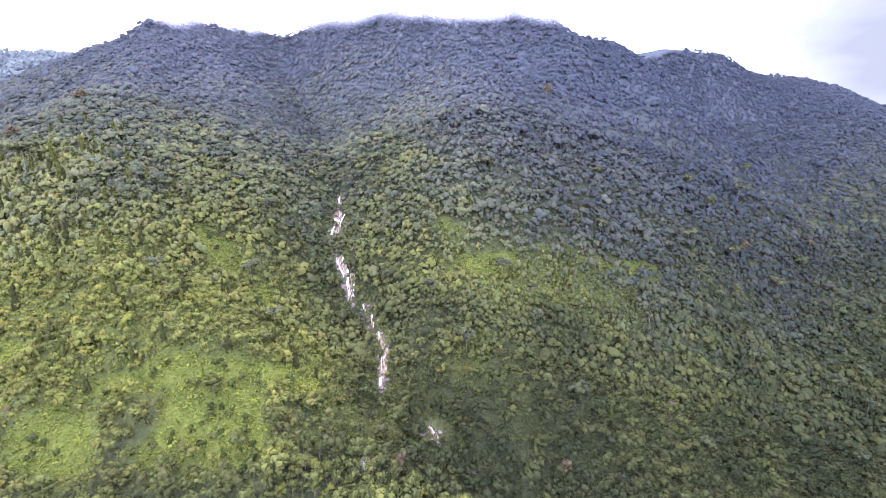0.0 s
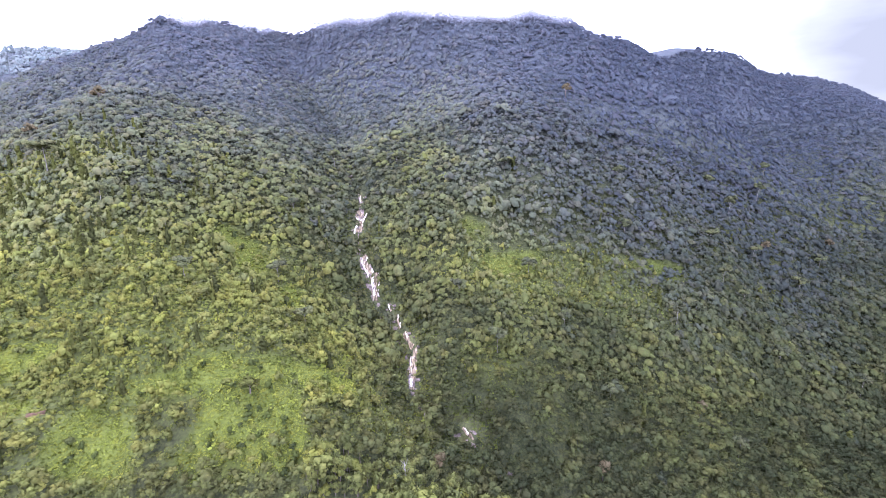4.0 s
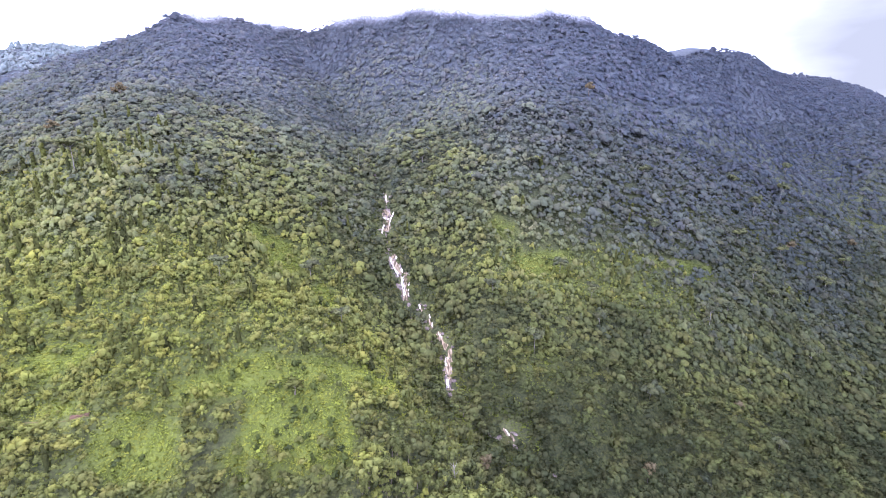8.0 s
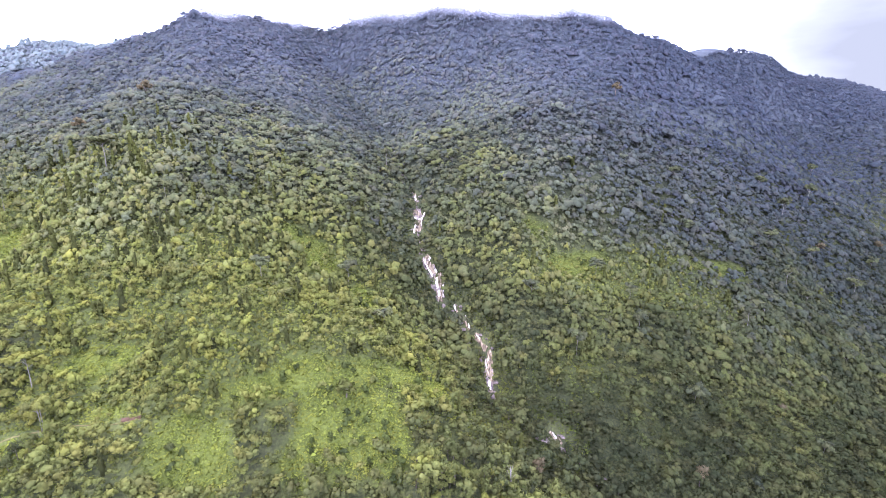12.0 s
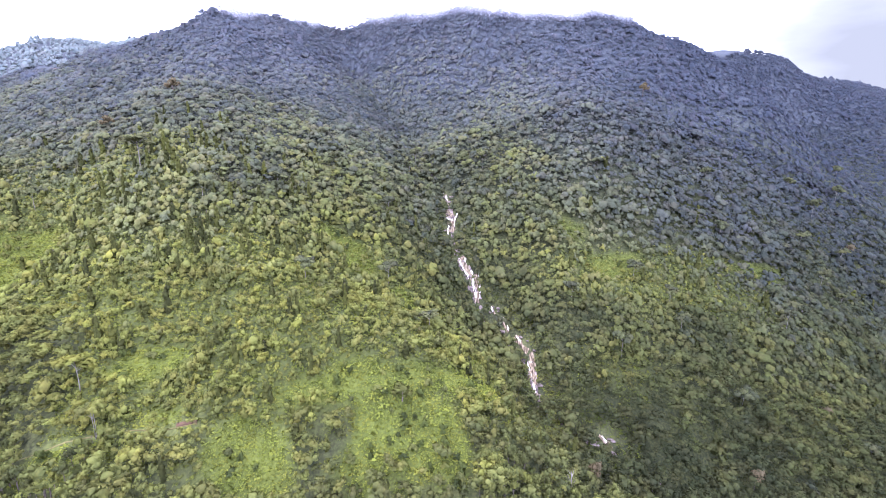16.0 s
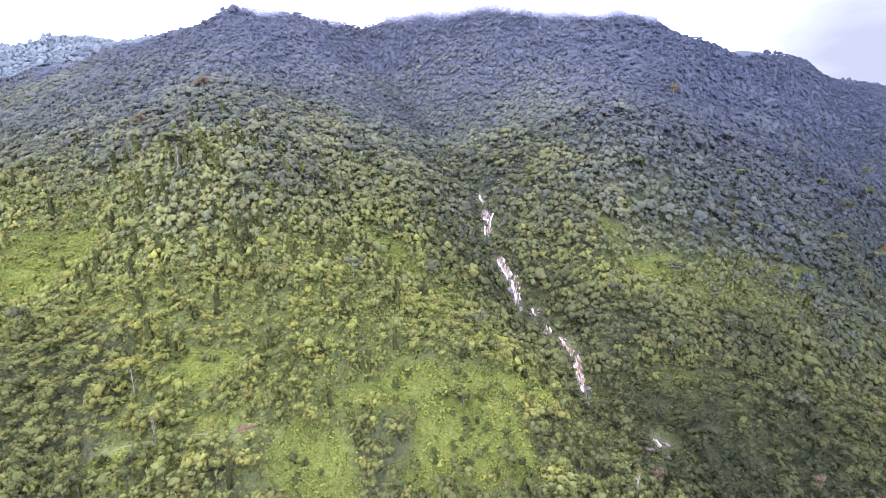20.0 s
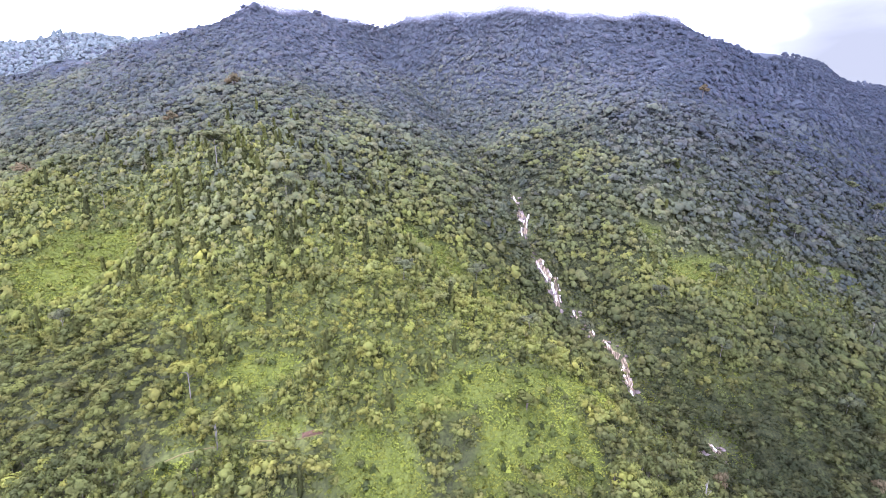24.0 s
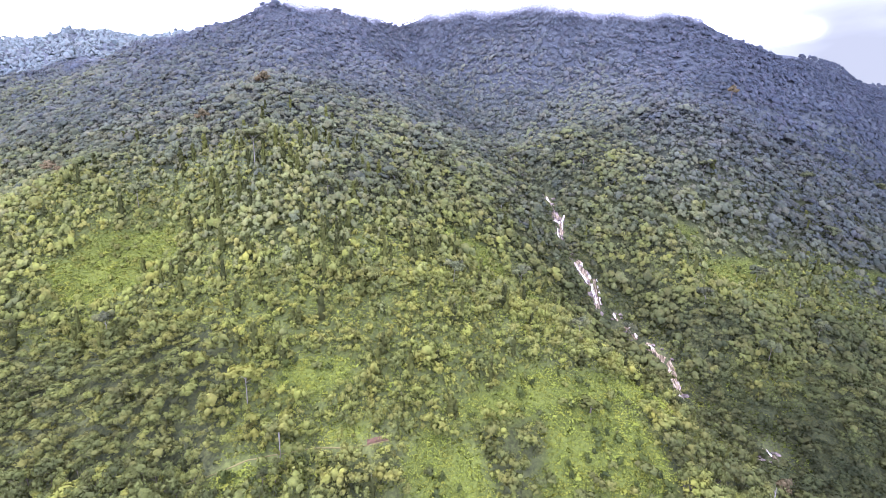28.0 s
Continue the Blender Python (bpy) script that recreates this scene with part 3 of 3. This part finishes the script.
def plant_thicket():
    x, y = scatter(-420, 260, 130, 330, 3.0)
    k = window(x, y) & (np.maximum(young(x, y), 0.6 * clearing(x, y) * (y > 240)) > rng.random(len(x)) * 1.1) & ((clearing(x, y) < 0.75) | ((y > 240) & (rng.random(len(x)) < 0.45))) & (wet(x, y) > 5) & (to_line(x, y, TRAIL) > 1.8)
    x, y = x[k], y[k]
    n = len(x)
    wide = 1.25 * np.exp(np.clip(rng.normal(0, 0.3, n), -0.6, 0.7))
    tint = 0.60 + rng.normal(0, 0.08, n) + 0.12 * waves(x, y, 22, 41)
    v, t, w, c, h = planted(THICKET, rng.integers(0, len(THICKET), n), x, y, ground(x, y) - 0.3, wide, wide * rng.uniform(0.8, 1.7, n), tint, np.zeros(n))
    tagged(new("thicket", mesh_of("thicket", v, t, LEAVES, c, normals=w, high=h)), "sunlit thicket of young bushy regrowth draped with vines", "undergrowth", kind="stuff")


def plant_scrub():
    x, y = scatter(-430, 300, 130, 330, 1.12)
    k = window(x, y)
    x, y = x[k], y[k]
    k = (np.maximum(np.maximum(clearing(x, y), 0.45 * young(x, y)), 0.8 * (wet(x, y) < 15)) > rng.random(len(x))) & (wet(x, y) > 2.6) & (to_line(x, y, TRAIL) > 0.8)
    x, y = x[k], y[k]
    n = len(x)
    wide = 0.95 * np.exp(np.clip(rng.normal(0, 0.3, n), -0.5, 0.8)) * (1 + 0.6 * (rng.random(n) < 0.06))
    tint = 0.58 + rng.normal(0, 0.09, n) + 0.17 * waves(x, y, 16, 31) - 0.2 * np.clip((y - 240) / 50, 0, 1) - 0.3 * (wet(x, y) < 15) * (clearing(x, y) < 0.5)
    # The higher clearings take some of the painted haze colour too.
    z = ground(x, y)
    v, t, w, c, h = planted(SCRUB, rng.integers(0, len(SCRUB), n), x, y, z, wide, wide * rng.uniform(0.7, 1.2, n), tint, 0.6 * haze_share(x, y, z))
    tagged(new("scrub", mesh_of("scrub", v, t, SCRUB_LEAVES, c, normals=w, high=h)), "bright yellow-green vines and ferns carpeting open clearings", "undergrowth", kind="stuff")


plant_thicket()
plant_scrub()


# ---- clouds ----
def puff(centre, rx, rz, upright, dense):
    """A soft disc of cloud: densest at its middle and nothing at its rim."""
    rings, spokes = 6, 20
    r, a = np.meshgrid(np.linspace(0, 1, rings + 1)[1:], np.linspace(0, 2 * np.pi, spokes, endpoint=False), indexing="ij")
    u, w, bow = rx * r * np.cos(a), rz * r * np.sin(a), -0.25 * min(rx, rz) * r**2
    flat = np.stack([u, bow, w] if upright else [u, w, bow], -1).reshape(-1, 3) + centre
    soft = dense * (0.5 + 0.5 * np.cos(np.pi * r)).ravel()
    tris = [(0, 1 + k, 1 + (k + 1) % spokes) for k in range(spokes)]
    for j in range(rings - 1):
        for k in range(spokes):
            p, q = 1 + j * spokes + k, 1 + j * spokes + (k + 1) % spokes
            tris += [(p, p + spokes, q + spokes), (p, q + spokes, q)]
    return np.r_[[centre], flat], np.array(tris), np.r_[dense, soft]


def cloud(name, puffs, label, stuff=CLOUD):
    v, t = joined([p[:2] for p in puffs])
    ob = new(name, mesh_of(name, v, t, stuff, soft=np.concatenate([p[2] for p in puffs])))
    return tagged(ob, label, "cloud", kind="stuff")


def summit_cloud():
    """The cloud that hides the tops: puffs before the main ridge, their heights fitted to cover it from the camera."""
    puffs = []
    for x in np.arange(-350, 140, 26.0):
        y, top = (np.interp(x, [p[0] for p in MAIN_RIDGE], [p[k] for p in MAIN_RIDGE]) for k in (1, 2))
        dip = 9 * math.exp(-((x + 200) / 90) ** 2) + 4 * math.exp(-((x - 30) / 50) ** 2)
        out = y + rng.uniform(-70, -15)
        puffs.append(puff(np.array([x + rng.uniform(-8, 8), out, EYE + (top + 11 - dip - EYE) * out / y + rng.uniform(-2, 4)]), rng.uniform(36, 52), rng.uniform(17, 25), True, rng.uniform(0.7, 0.9)))
    for x in np.arange(161, 300, 24.0):
        puffs.append(puff(np.array([x + rng.uniform(-5, 5), 596 + rng.uniform(-14, 10), 256 + 0.05 * (x - 190) + rng.uniform(-3, 5)]), rng.uniform(34, 48), rng.uniform(16, 24), True, rng.uniform(0.5, 0.7)))
    for x in np.arange(-1000, -420, 40.0):
        puffs.append(puff(np.array([x, 850 + rng.uniform(-20, 20), 290 + rng.uniform(-4, 10)]), rng.uniform(50, 80), rng.uniform(16, 26), True, 0.9))
    cloud("summit_cloud", puffs, "torn white cloud lying along the mountain ridge")


def cast_from(x, y, height):
    """Where, at that height, something stands between the sun and a place on the ground."""
    way = sun_way()
    s = (height - float(ground(x, y))) / way.z
    return np.array([x + way.x * s, y + way.y * s, height])


def shade_cloud():
    """Cloud out of view, hung over the summit to shade the far flank of the valley."""
    puffs = []
    for x, y, rx, ry in ((330, 420, 150, 110), (260, 330, 120, 85), (370, 300, 130, 120), (190, 235, 95, 60), (105, 200, 80, 50), (300, 200, 120, 90), (520, 480, 160, 160), (220, 260, 110, 80), (320, 320, 140, 110), (150, 200, 90, 50), (45, 185, 75, 42), (60, 228, 60, 36), (270, 440, 110, 90), (420, 400, 120, 110), (230, 190, 90, 50), (300, 380, 110, 90), (360, 360, 130, 110), (120, 215, 80, 45), (330, 260, 120, 80), (430, 520, 150, 120)):
        # three layers at each place deepen the shade
        for height in (600, 660, 720):
            puffs.append(puff(cast_from(x + rng.uniform(-15, 15), y + rng.uniform(-10, 10), height), rx, ry, False, 1.0))
    cloud("shade_cloud", puffs, "cloud out of view overhead, placed to shade the right flank", THICK_CLOUD)


summit_cloud()
shade_cloud()


# ---- the stream ----
def ribbon(line, half, lift, step=0.9, across=9, rough=0.5, seed=1, sway=0.8):
    """A strip that follows the ground along a line, uneven in width and height."""
    pts = np.array([p[:2] for p in line], float)
    seg = np.hypot(*np.diff(pts, axis=0).T)
    along = np.r_[0, np.cumsum(seg)]
    s = np.arange(0, along[-1] + step, step)
    cx, cy = np.interp(s, along, pts[:, 0]), np.interp(s, along, pts[:, 1])
    cx = cx + sway * waves(s, s * 0, 9, seed)
    tx, ty = np.gradient(cx), np.gradient(cy)
    ln = np.hypot(tx, ty) + 1e-6
    nx, ny = -ty / ln, tx / ln
    w = half * (1 + 0.5 * waves(s, s * 0 + 5, 5, seed + 1))
    u = np.linspace(-1, 1, across)
    x, y = cx[:, None] + nx[:, None] * w[:, None] * u, cy[:, None] + ny[:, None] * w[:, None] * u
    z = ground(x, y) + lift + rough * waves(x, y, 2.2, seed + 2) + 0.5 * rough * waves(x, y, 0.9, seed + 3) - 0.5 * np.abs(u) ** 3
    v = np.stack([x, y, z], -1).reshape(-1, 3)
    j, i = np.meshgrid(np.arange(len(s) - 1), np.arange(across - 1), indexing="ij")
    q = (j * across + i).ravel()[:, None]
    return v, np.concatenate([q + [0, 1, across + 1], q + [0, across + 1, across]])


STRANDS = [([(-83.2, 350), (-83, 346.5), (-82.2, 341)], 0.4), ([(-84, 328), (-81.5, 327.4), (-79, 327.8)], 0.5), ([(-75.3, 330), (-77.6, 327), (-77.8, 322)], 0.6), ([(-81.9, 322), (-82.9, 318), (-82.6, 314)], 0.45),
           ([(-75.4, 299), (-74.3, 296.3), (-72.4, 293.6), (-69.1, 290.4)], 0.8), ([(-71.6, 298), (-68.6, 295), (-66, 291.8)], 0.6), ([(-66.1, 291), (-66.6, 287.5), (-64.5, 282.5)], 0.75), ([(-62.2, 292), (-61.8, 287), (-62, 282.5)], 0.5),
           ([(-54.6, 278.8), (-53.4, 277)], 0.35), ([(-48, 271.8), (-47, 269)], 0.45), ([(-46, 266), (-45.2, 263.6)], 0.35), ([(-41.6, 256.6), (-39.8, 253.4)], 0.4), ([(-37.6, 242), (-37.2, 236)], 0.45), ([(-36.6, 228.6), (-36.2, 224)], 0.9), ([(-6.6, 201.6), (-4.6, 199.2)], 0.25)]
SLABS = [([(-83.4, 351), (-82.2, 340)], 1.0), ([(-83, 335), (-79.5, 328), (-80, 318)], 2.6), ([(-74.5, 300), (-67, 291)], 2.4), ([(-64.5, 292), (-63.5, 281)], 2.2), ([(-55, 279.5), (-52.6, 275.6)], 0.8), ([(-48.4, 272.4), (-45, 263)], 0.9),
         ([(-42.4, 258), (-39.4, 252.3), (-36.3, 246.4)], 1.3), ([(-36, 245), (-35.8, 239), (-36.4, 231), (-36.2, 223.5)], 2.0), ([(-7.2, 202.4), (-2.8, 197.3)], 0.55)]


def make_stream():
    bed = new("stream", mesh_of("stream", *ribbon(STREAM[1:13], 2.2, 0.5, rough=0.9), ROCK, smooth=True))
    tagged(bed, "dark rocky bed of a mountain stream", "stream", kind="structure")
    for k, (line, half) in enumerate(SLABS):
        child("rock_slab", mesh_of("rock_slab", *ribbon(line, half, 0.9, rough=0.7, seed=5 + k), WET_SLAB, smooth=True), bed, "wet tan rock slab under thin water")
    for k, (line, half) in enumerate(STRANDS):
        child("waterfall", mesh_of("waterfall", *ribbon(line, half, 1.7, rough=0.5, seed=15 + k, sway=0.4), FOAM, smooth=True), bed, "white falling water")


def boulder_shape(seed):
    bm = bmesh.new()
    bmesh.ops.create_icosphere(bm, subdivisions=2, radius=1)
    for v in bm.verts:
        v.co *= 1 + 0.35 * noise.noise(v.co * 1.3 + Vector((seed * 7.3, 0, 0)))
        v.co.z = max(v.co.z * 0.75, -0.5)
    me = bpy.data.meshes.new("boulder")
    bm.to_mesh(me)
    bm.free()
    me.materials.append(ROCK)
    return me


def make_boulders():
    shapes = [boulder_shape(k) for k in range(5)]
    for line in FALLS + CASCADES:
        pts = np.array(line, float)
        for k in range(5 + 5 * (len(line) > 2)):
            f = rng.random() * (len(pts) - 1)
            i = min(int(f), len(pts) - 2)
            x, y = pts[i] + (pts[i + 1] - pts[i]) * (f - i)
            x = x + rng.uniform(1.2, 3.6) * rng.choice([-1, 1])
            s = rng.uniform(0.5, 1.4)
            ob = tagged(new("boulder", shapes[k % 5]), "water-worn pale boulder in the stream bed", "boulder", "boulders in the stream")
            ob.matrix_world = pose(x, y, float(ground(x, y)) + 0.5, 0, 0, rng.uniform(0, 360)) @ Matrix.Diagonal((s * 1.2, s, s * 0.9, 1))


make_stream()
make_boulders()
tagged(new("trail", mesh_of("trail", *ribbon(TRAIL, 0.2, 0.3, across=5, rough=0.1, sway=0.4), DIRT)), "narrow bare footpath of yellow earth across the scrub", "trail", kind="structure")
tagged(new("earth_cut", mesh_of("earth_cut", *ribbon([(-197, 166.0), (-189, 167.0)], 0.9, 0.55, across=6, rough=0.3), RED_EARTH)), "small bare cut of red earth beside the trail", "bare earth", kind="structure")
tagged(new("landslide", mesh_of("landslide", *ribbon(SLIDE, 5.0, 1.5, step=3, across=6, rough=0.5), RED_EARTH)), "bare reddish landslide scar in the distant forest", "landslide", kind="structure")


# ---- single trees ----
def stem(points, radii, sides=7):
    """A tapered stem through the points."""
    pts, rings = np.array(points, float), []
    for p, r in zip(pts, radii):
        a = np.linspace(0, 2 * np.pi, sides, endpoint=False)
        rings.append(np.stack([p[0] + r * np.cos(a), p[1] + r * np.sin(a), np.full(sides, p[2])], -1))
    tris = []
    for j in range(len(pts) - 1):
        for k in range(sides):
            p, q = j * sides + k, j * sides + (k + 1) % sides
            tris += [(p, q, q + sides), (p, q + sides, p + sides)]
    return np.concatenate(rings), np.array(tris)


def limb_points(foot, ang, out, up):
    end = foot + np.array([out * math.cos(ang), out * math.sin(ang), up])
    return [foot, foot * 0.5 + end * 0.5 + [0, 0, -0.1 * up], end]


def place(x, y, turn=0.0, wide=1.0, tall=1.0, sink=0.4):
    return pose(x, y, float(ground(x, y)) - sink, 0, 0, turn) @ Matrix.Diagonal((wide, wide, tall, 1))


def broadleaf_tree(k, leaves, label):
    """A round-crowned tree, about eleven metres high."""
    ob = tagged(new("broadleaf_tree"), label, "tree", "trees of the lower wood")
    child("trunk", mesh_of("trunk", *stem([(0, 0, 0), (0.15, 0.05, 3), (0.1, -0.1, 7)], (0.3, 0.22, 0.12)), DARK_BARK), ob)
    for j in range(3):
        child("limb", mesh_of("limb", *stem(limb_points(np.array([0.1, 0, 4.0 + 0.5 * j]), 2.1 * j + k, 1.8, 2.6), (0.13, 0.1, 0.05), 5), DARK_BARK), ob)
    v, t, w = crown_shape(9, 380, 0.1, spread_r=0.74, knob=0.74, core=0.76)
    child("crown", mesh_of("crown", v * [3.7, 3.7, 4.6] + [0, 0, 4.6], t, leaves, normals=w), ob)
    return ob


def creeper_tree(k):
    """A dead stem wrapped in creepers, about nine metres high."""
    ob = tagged(new("creeper_tree"), "slender dead stem wrapped in dark green creepers", "tree", "creeper-wrapped stems")
    child("trunk", mesh_of("trunk", *stem([(0, 0, 0), (0.1, 0, 5), (0, 0.1, 9.3)], (0.25, 0.18, 0.06), 6), DARK_BARK), ob)
    v, t, w = column_shape(8, 160, 0.34)
    child("creeper_coat", mesh_of("creeper_coat", v * [1.75, 1.75, 1.6] + [0, 0, -0.6], t, COLUMN_LEAVES, normals=w), ob)
    return ob


def column_shape(lobes, cards, size):
    """A narrow tower of leaves: one unit in radius, six high."""
    pieces, spots, ways = [], [], []
    for k in range(lobes):
        f = k / max(lobes - 1, 1)
        c = np.array([*rng.normal(0, 0.18, 2), 0.8 + 4.6 * f])
        r = (1.05 - 0.6 * f) * rng.uniform(0.8, 1.2)
        pieces.append((ICO_V * (r * rng.uniform(0.75, 1.1, (len(ICO_V), 1))) * [1, 1, 1.2] + c, ICO_T, ICO_V))
        d = rng.normal(0, 1, (cards // lobes, 3))
        d /= np.linalg.norm(d, axis=1)[:, None]
        spots.append(c + d * r * [1, 1, 1.2])
        ways.append(d)
    pieces.append(sprays(np.concatenate(spots), np.concatenate(ways), size))
    return joined(pieces)


def tall_tree(k, label, height=18.0, stems=1, leaves=None, flat=0.45, group="tall pale-stemmed trees"):
    """A tall bare pale trunk, with leaf clumps at the ends of a few limbs."""
    ob = tagged(new("tall_tree"), label, "tree", group)
    leaves = leaves or TREE_LEAVES
    for j in range(stems):
        lean = np.array([1.1 * j, 0.3 * j, 0])
        child("trunk", mesh_of("trunk", *stem([lean * 0.5, lean + [0.15, 0, height * 0.4], lean * 1.3 + [0, 0.1, height * 0.86]], (0.18, 0.14, 0.08)), BARK), ob, "smooth pale trunk")
    for j in range(5):
        ang, foot = 2 * math.pi * j / 5 + 0.4 * k, np.array([0.1, 0, height * (0.6 + 0.045 * j)])
        tip = limb_points(foot, ang, 3.3 + 0.5 * (j % 2), height * 0.17)
        child("limb", mesh_of("limb", *stem(tip, (0.14, 0.1, 0.05), 5), BARK), ob, "pale forking limb")
        v, t, w = crown_shape(4, 110, 0.19, flat=flat)
        child("leaf_clump", mesh_of("leaf_clump", v * [3.0, 3.0, 2.9] + tip[-1] - [0, 0, 1.2], t, leaves, normals=w), ob)
    v, t, w = crown_shape(5, 120, 0.18, flat=flat)
    child("leaf_clump", mesh_of("leaf_clump", v * [3.0, 3.0, 3.0] + [0, 0, height * 0.8], t, leaves, normals=w), ob)
    return ob


def dead_snag(k):
    ob = tagged(new("dead_snag"), "bare grey dead tree with broken branches", "dead tree", "dead trees")
    child("trunk", mesh_of("trunk", *stem([(0, 0, 0), (0.2, 0, 6), (-0.3, 0.1, 11)], (0.3, 0.24, 0.1)), BARK), ob)
    for j in range(5):
        pts = limb_points(np.array([0, 0, 6.5 + 0.8 * j]), 2.4 * j + k, 1.6, 2.0)
        child("branch", mesh_of("branch", *stem(pts, (0.12, 0.08, 0.03), 5), BARK), ob)
    return ob


def shrub(k):
    v, t, w = crown_shape(6, 110, 0.2, flat=0.9)
    return tagged(new("shrub", mesh_of("shrub", v * [1.3, 1.3, 1.5], t, SHRUB_LEAVES if k % 3 else TREE_LEAVES, normals=w)), "rounded green shrub standing in the vine-covered clearing", "shrub", "shrubs in the clearings")


def strewn(builders, xs, ys, wide, tall, sink=0.4):
    """Builds each kind once, at its first place, and copies it to the rest."""
    made = []
    for n, (x, y, w, h) in enumerate(zip(xs, ys, wide, tall)):
        k, m = n % len(builders), place(x, y, rng.uniform(0, 360), w, h, sink)
        if n < len(builders):
            made.append(builders[k]())
            made[k].matrix_basis = m
        else:
            ob = copy_thing(made[k], Matrix.Identity(4))
            ob.matrix_basis = m


COLUMN_LEAVES = leaf_material("creeper_leaves", [(p, tuple(0.62 * v for v in c)) for p, c in LEAF_STOPS], by_object=True)
SHRUB_LEAVES = leaf_material("shrub_leaves", [(p, (0.55 * c[0], 0.62 * c[1], 0.62 * c[2])) for p, c in LEAF_STOPS], by_object=True)
DARK_LEAVES = leaf_material("dark_leaves", [(p, (0.68 * c[0], 0.7 * c[1], 0.8 * c[2])) for p, c in LEAF_STOPS], by_object=True)
# Leaf colours dulled with some of the painted haze grey-blue.
MUTED_LEAVES = leaf_material("muted_leaves", [(p, tuple(0.62 * a + 0.22 * b for a, b in zip(c, d))) for (p, c), (_, d) in zip(LEAF_STOPS, HAZE_STOPS + HAZE_STOPS[-1:])], by_object=True)
LIGHT_LEAVES = leaf_material("light_leaves", [(0.0, (0.075, 0.085, 0.02)), (0.5, (0.135, 0.145, 0.03)), (1.0, (0.20, 0.20, 0.045))], by_object=True)
KINDS = ("broadleaf jungle tree with a dense dark green crown", "broadleaf jungle tree with a lumpy mid-green crown", "young jungle tree with a rounded yellow-green crown")
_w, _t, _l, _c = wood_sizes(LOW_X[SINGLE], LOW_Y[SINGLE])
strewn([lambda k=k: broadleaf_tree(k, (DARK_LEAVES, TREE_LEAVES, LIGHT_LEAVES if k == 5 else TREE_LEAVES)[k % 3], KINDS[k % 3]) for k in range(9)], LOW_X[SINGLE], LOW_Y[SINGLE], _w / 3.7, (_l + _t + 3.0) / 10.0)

_x, _y = scatter(-420, 240, 140, 345, 7.0)
_spur = np.clip(1.5 - np.hypot((_x + 215) / 95, (_y - 280) / 48), 0, 1)
_k = window(_x, _y) & (rng.random(len(_x)) < 0.05 + 0.12 * young(_x, _y) + 0.42 * _spur) & (clearing(_x, _y) < 0.9) & (wet(_x, _y) > 8) & (to_line(_x, _y, TRAIL) > 3)
_x, _y = _x[_k], _y[_k]
_pick = rng.permutation(len(_x))[:300]
strewn([lambda k=k: creeper_tree(k) for k in range(6)], _x[_pick], _y[_pick], rng.uniform(0.55, 1.15, len(_pick)), rng.uniform(0.7, 1.55, len(_pick)))

_x, _y = scatter(-300, 60, 145, 310, 5.0)
_k = window(_x, _y) & (clearing(_x, _y) > 0.9) & (rng.random(len(_x)) < 0.42 + 0.4 * waves(_x, _y, 18, 61)) & (to_line(_x, _y, TRAIL) > 2.5)
_x, _y = _x[_k][:290], _y[_k][:290]
strewn([lambda k=k: shrub(k) for k in range(6)], _x, _y, rng.uniform(0.6, 1.9, len(_x)), rng.uniform(0.7, 2.4, len(_x)), 0.2)

# the trees that stand out
PALE = "tall tree with a bare pale trunk above the canopy"
tall_tree(0, "tall spreading tree with a flat yellow-green crown", 17.0, 1, LIGHT_LEAVES, 0.45).matrix_basis = place(-247, 183, 20, 1.25, 1.05)
tall_tree(1, "tall tree with two pale trunks beside the trail", 16.0, 2, None, 0.9).matrix_basis = place(-229, 165, 80, 0.9, 1.0)
tall_tree(2, "large spreading tree with a pale forked trunk", 18.0, 1, MUTED_LEAVES, 0.9).matrix_basis = place(-278, 293, 10, 1.7, 1.15)
dead_snag(0).matrix_basis = place(-35, 163, 0, 1.3, 1.45)
for n, (x, y, h) in enumerate([(136, 266, 1.0), (187, 302, 1.05), (275, 270, 0.9), (286, 257, 0.9), (262, 385, 1.1), (224, 363, 1.1), (232, 337, 0.9), (-108, 372, 1.1), (57, 267, 0.9), (-52, 262, 0.9)]):
    tall_tree(n + 3, PALE, 18.0, 1, MUTED_LEAVES, 0.85).matrix_basis = place(x, y, 40 * n, 0.8, h)
_x, _y = wooded(*scatter(-380, 330, 225, 430, 42.0))
for n, (x, y) in enumerate(zip(_x, _y)):
    if wet(x, y) > 25 and n % 2 and ground(x, y) < 100:
        tall_tree(n, PALE, 14.0, 1, MUTED_LEAVES, 0.9).matrix_basis = place(x, y, 70 * n, rng.uniform(0.7, 1.0), rng.uniform(0.8, 1.1))
_dry = broadleaf_tree(4, BROWN_LEAVES, "tree with a brown withered crown in the green canopy")
_dry.matrix_basis = place(134, 226, 0, 0.9, 1.1)
for x, y, w, h in ((-424, 328, 1.6, 1.3), (60, 180, 0.8, 1.2), (330, 380, 1.2, 1.3), (-300, 380, 1.5, 1.4), (250, 350, 1.0, 1.2), (-20, 175, 0.8, 1.2), (95, 420, 1.2, 1.3), (-330, 345, 1.3, 1.3)):
    copy_thing(_dry, Matrix.Identity(4)).matrix_basis = place(x, y, 13 * x, w, h)
_dark = broadleaf_tree(5, COLUMN_LEAVES, "large dark spreading tree alone in the clearing")
_dark.matrix_basis = place(-107, 180, 0, 1.35, 0.75)
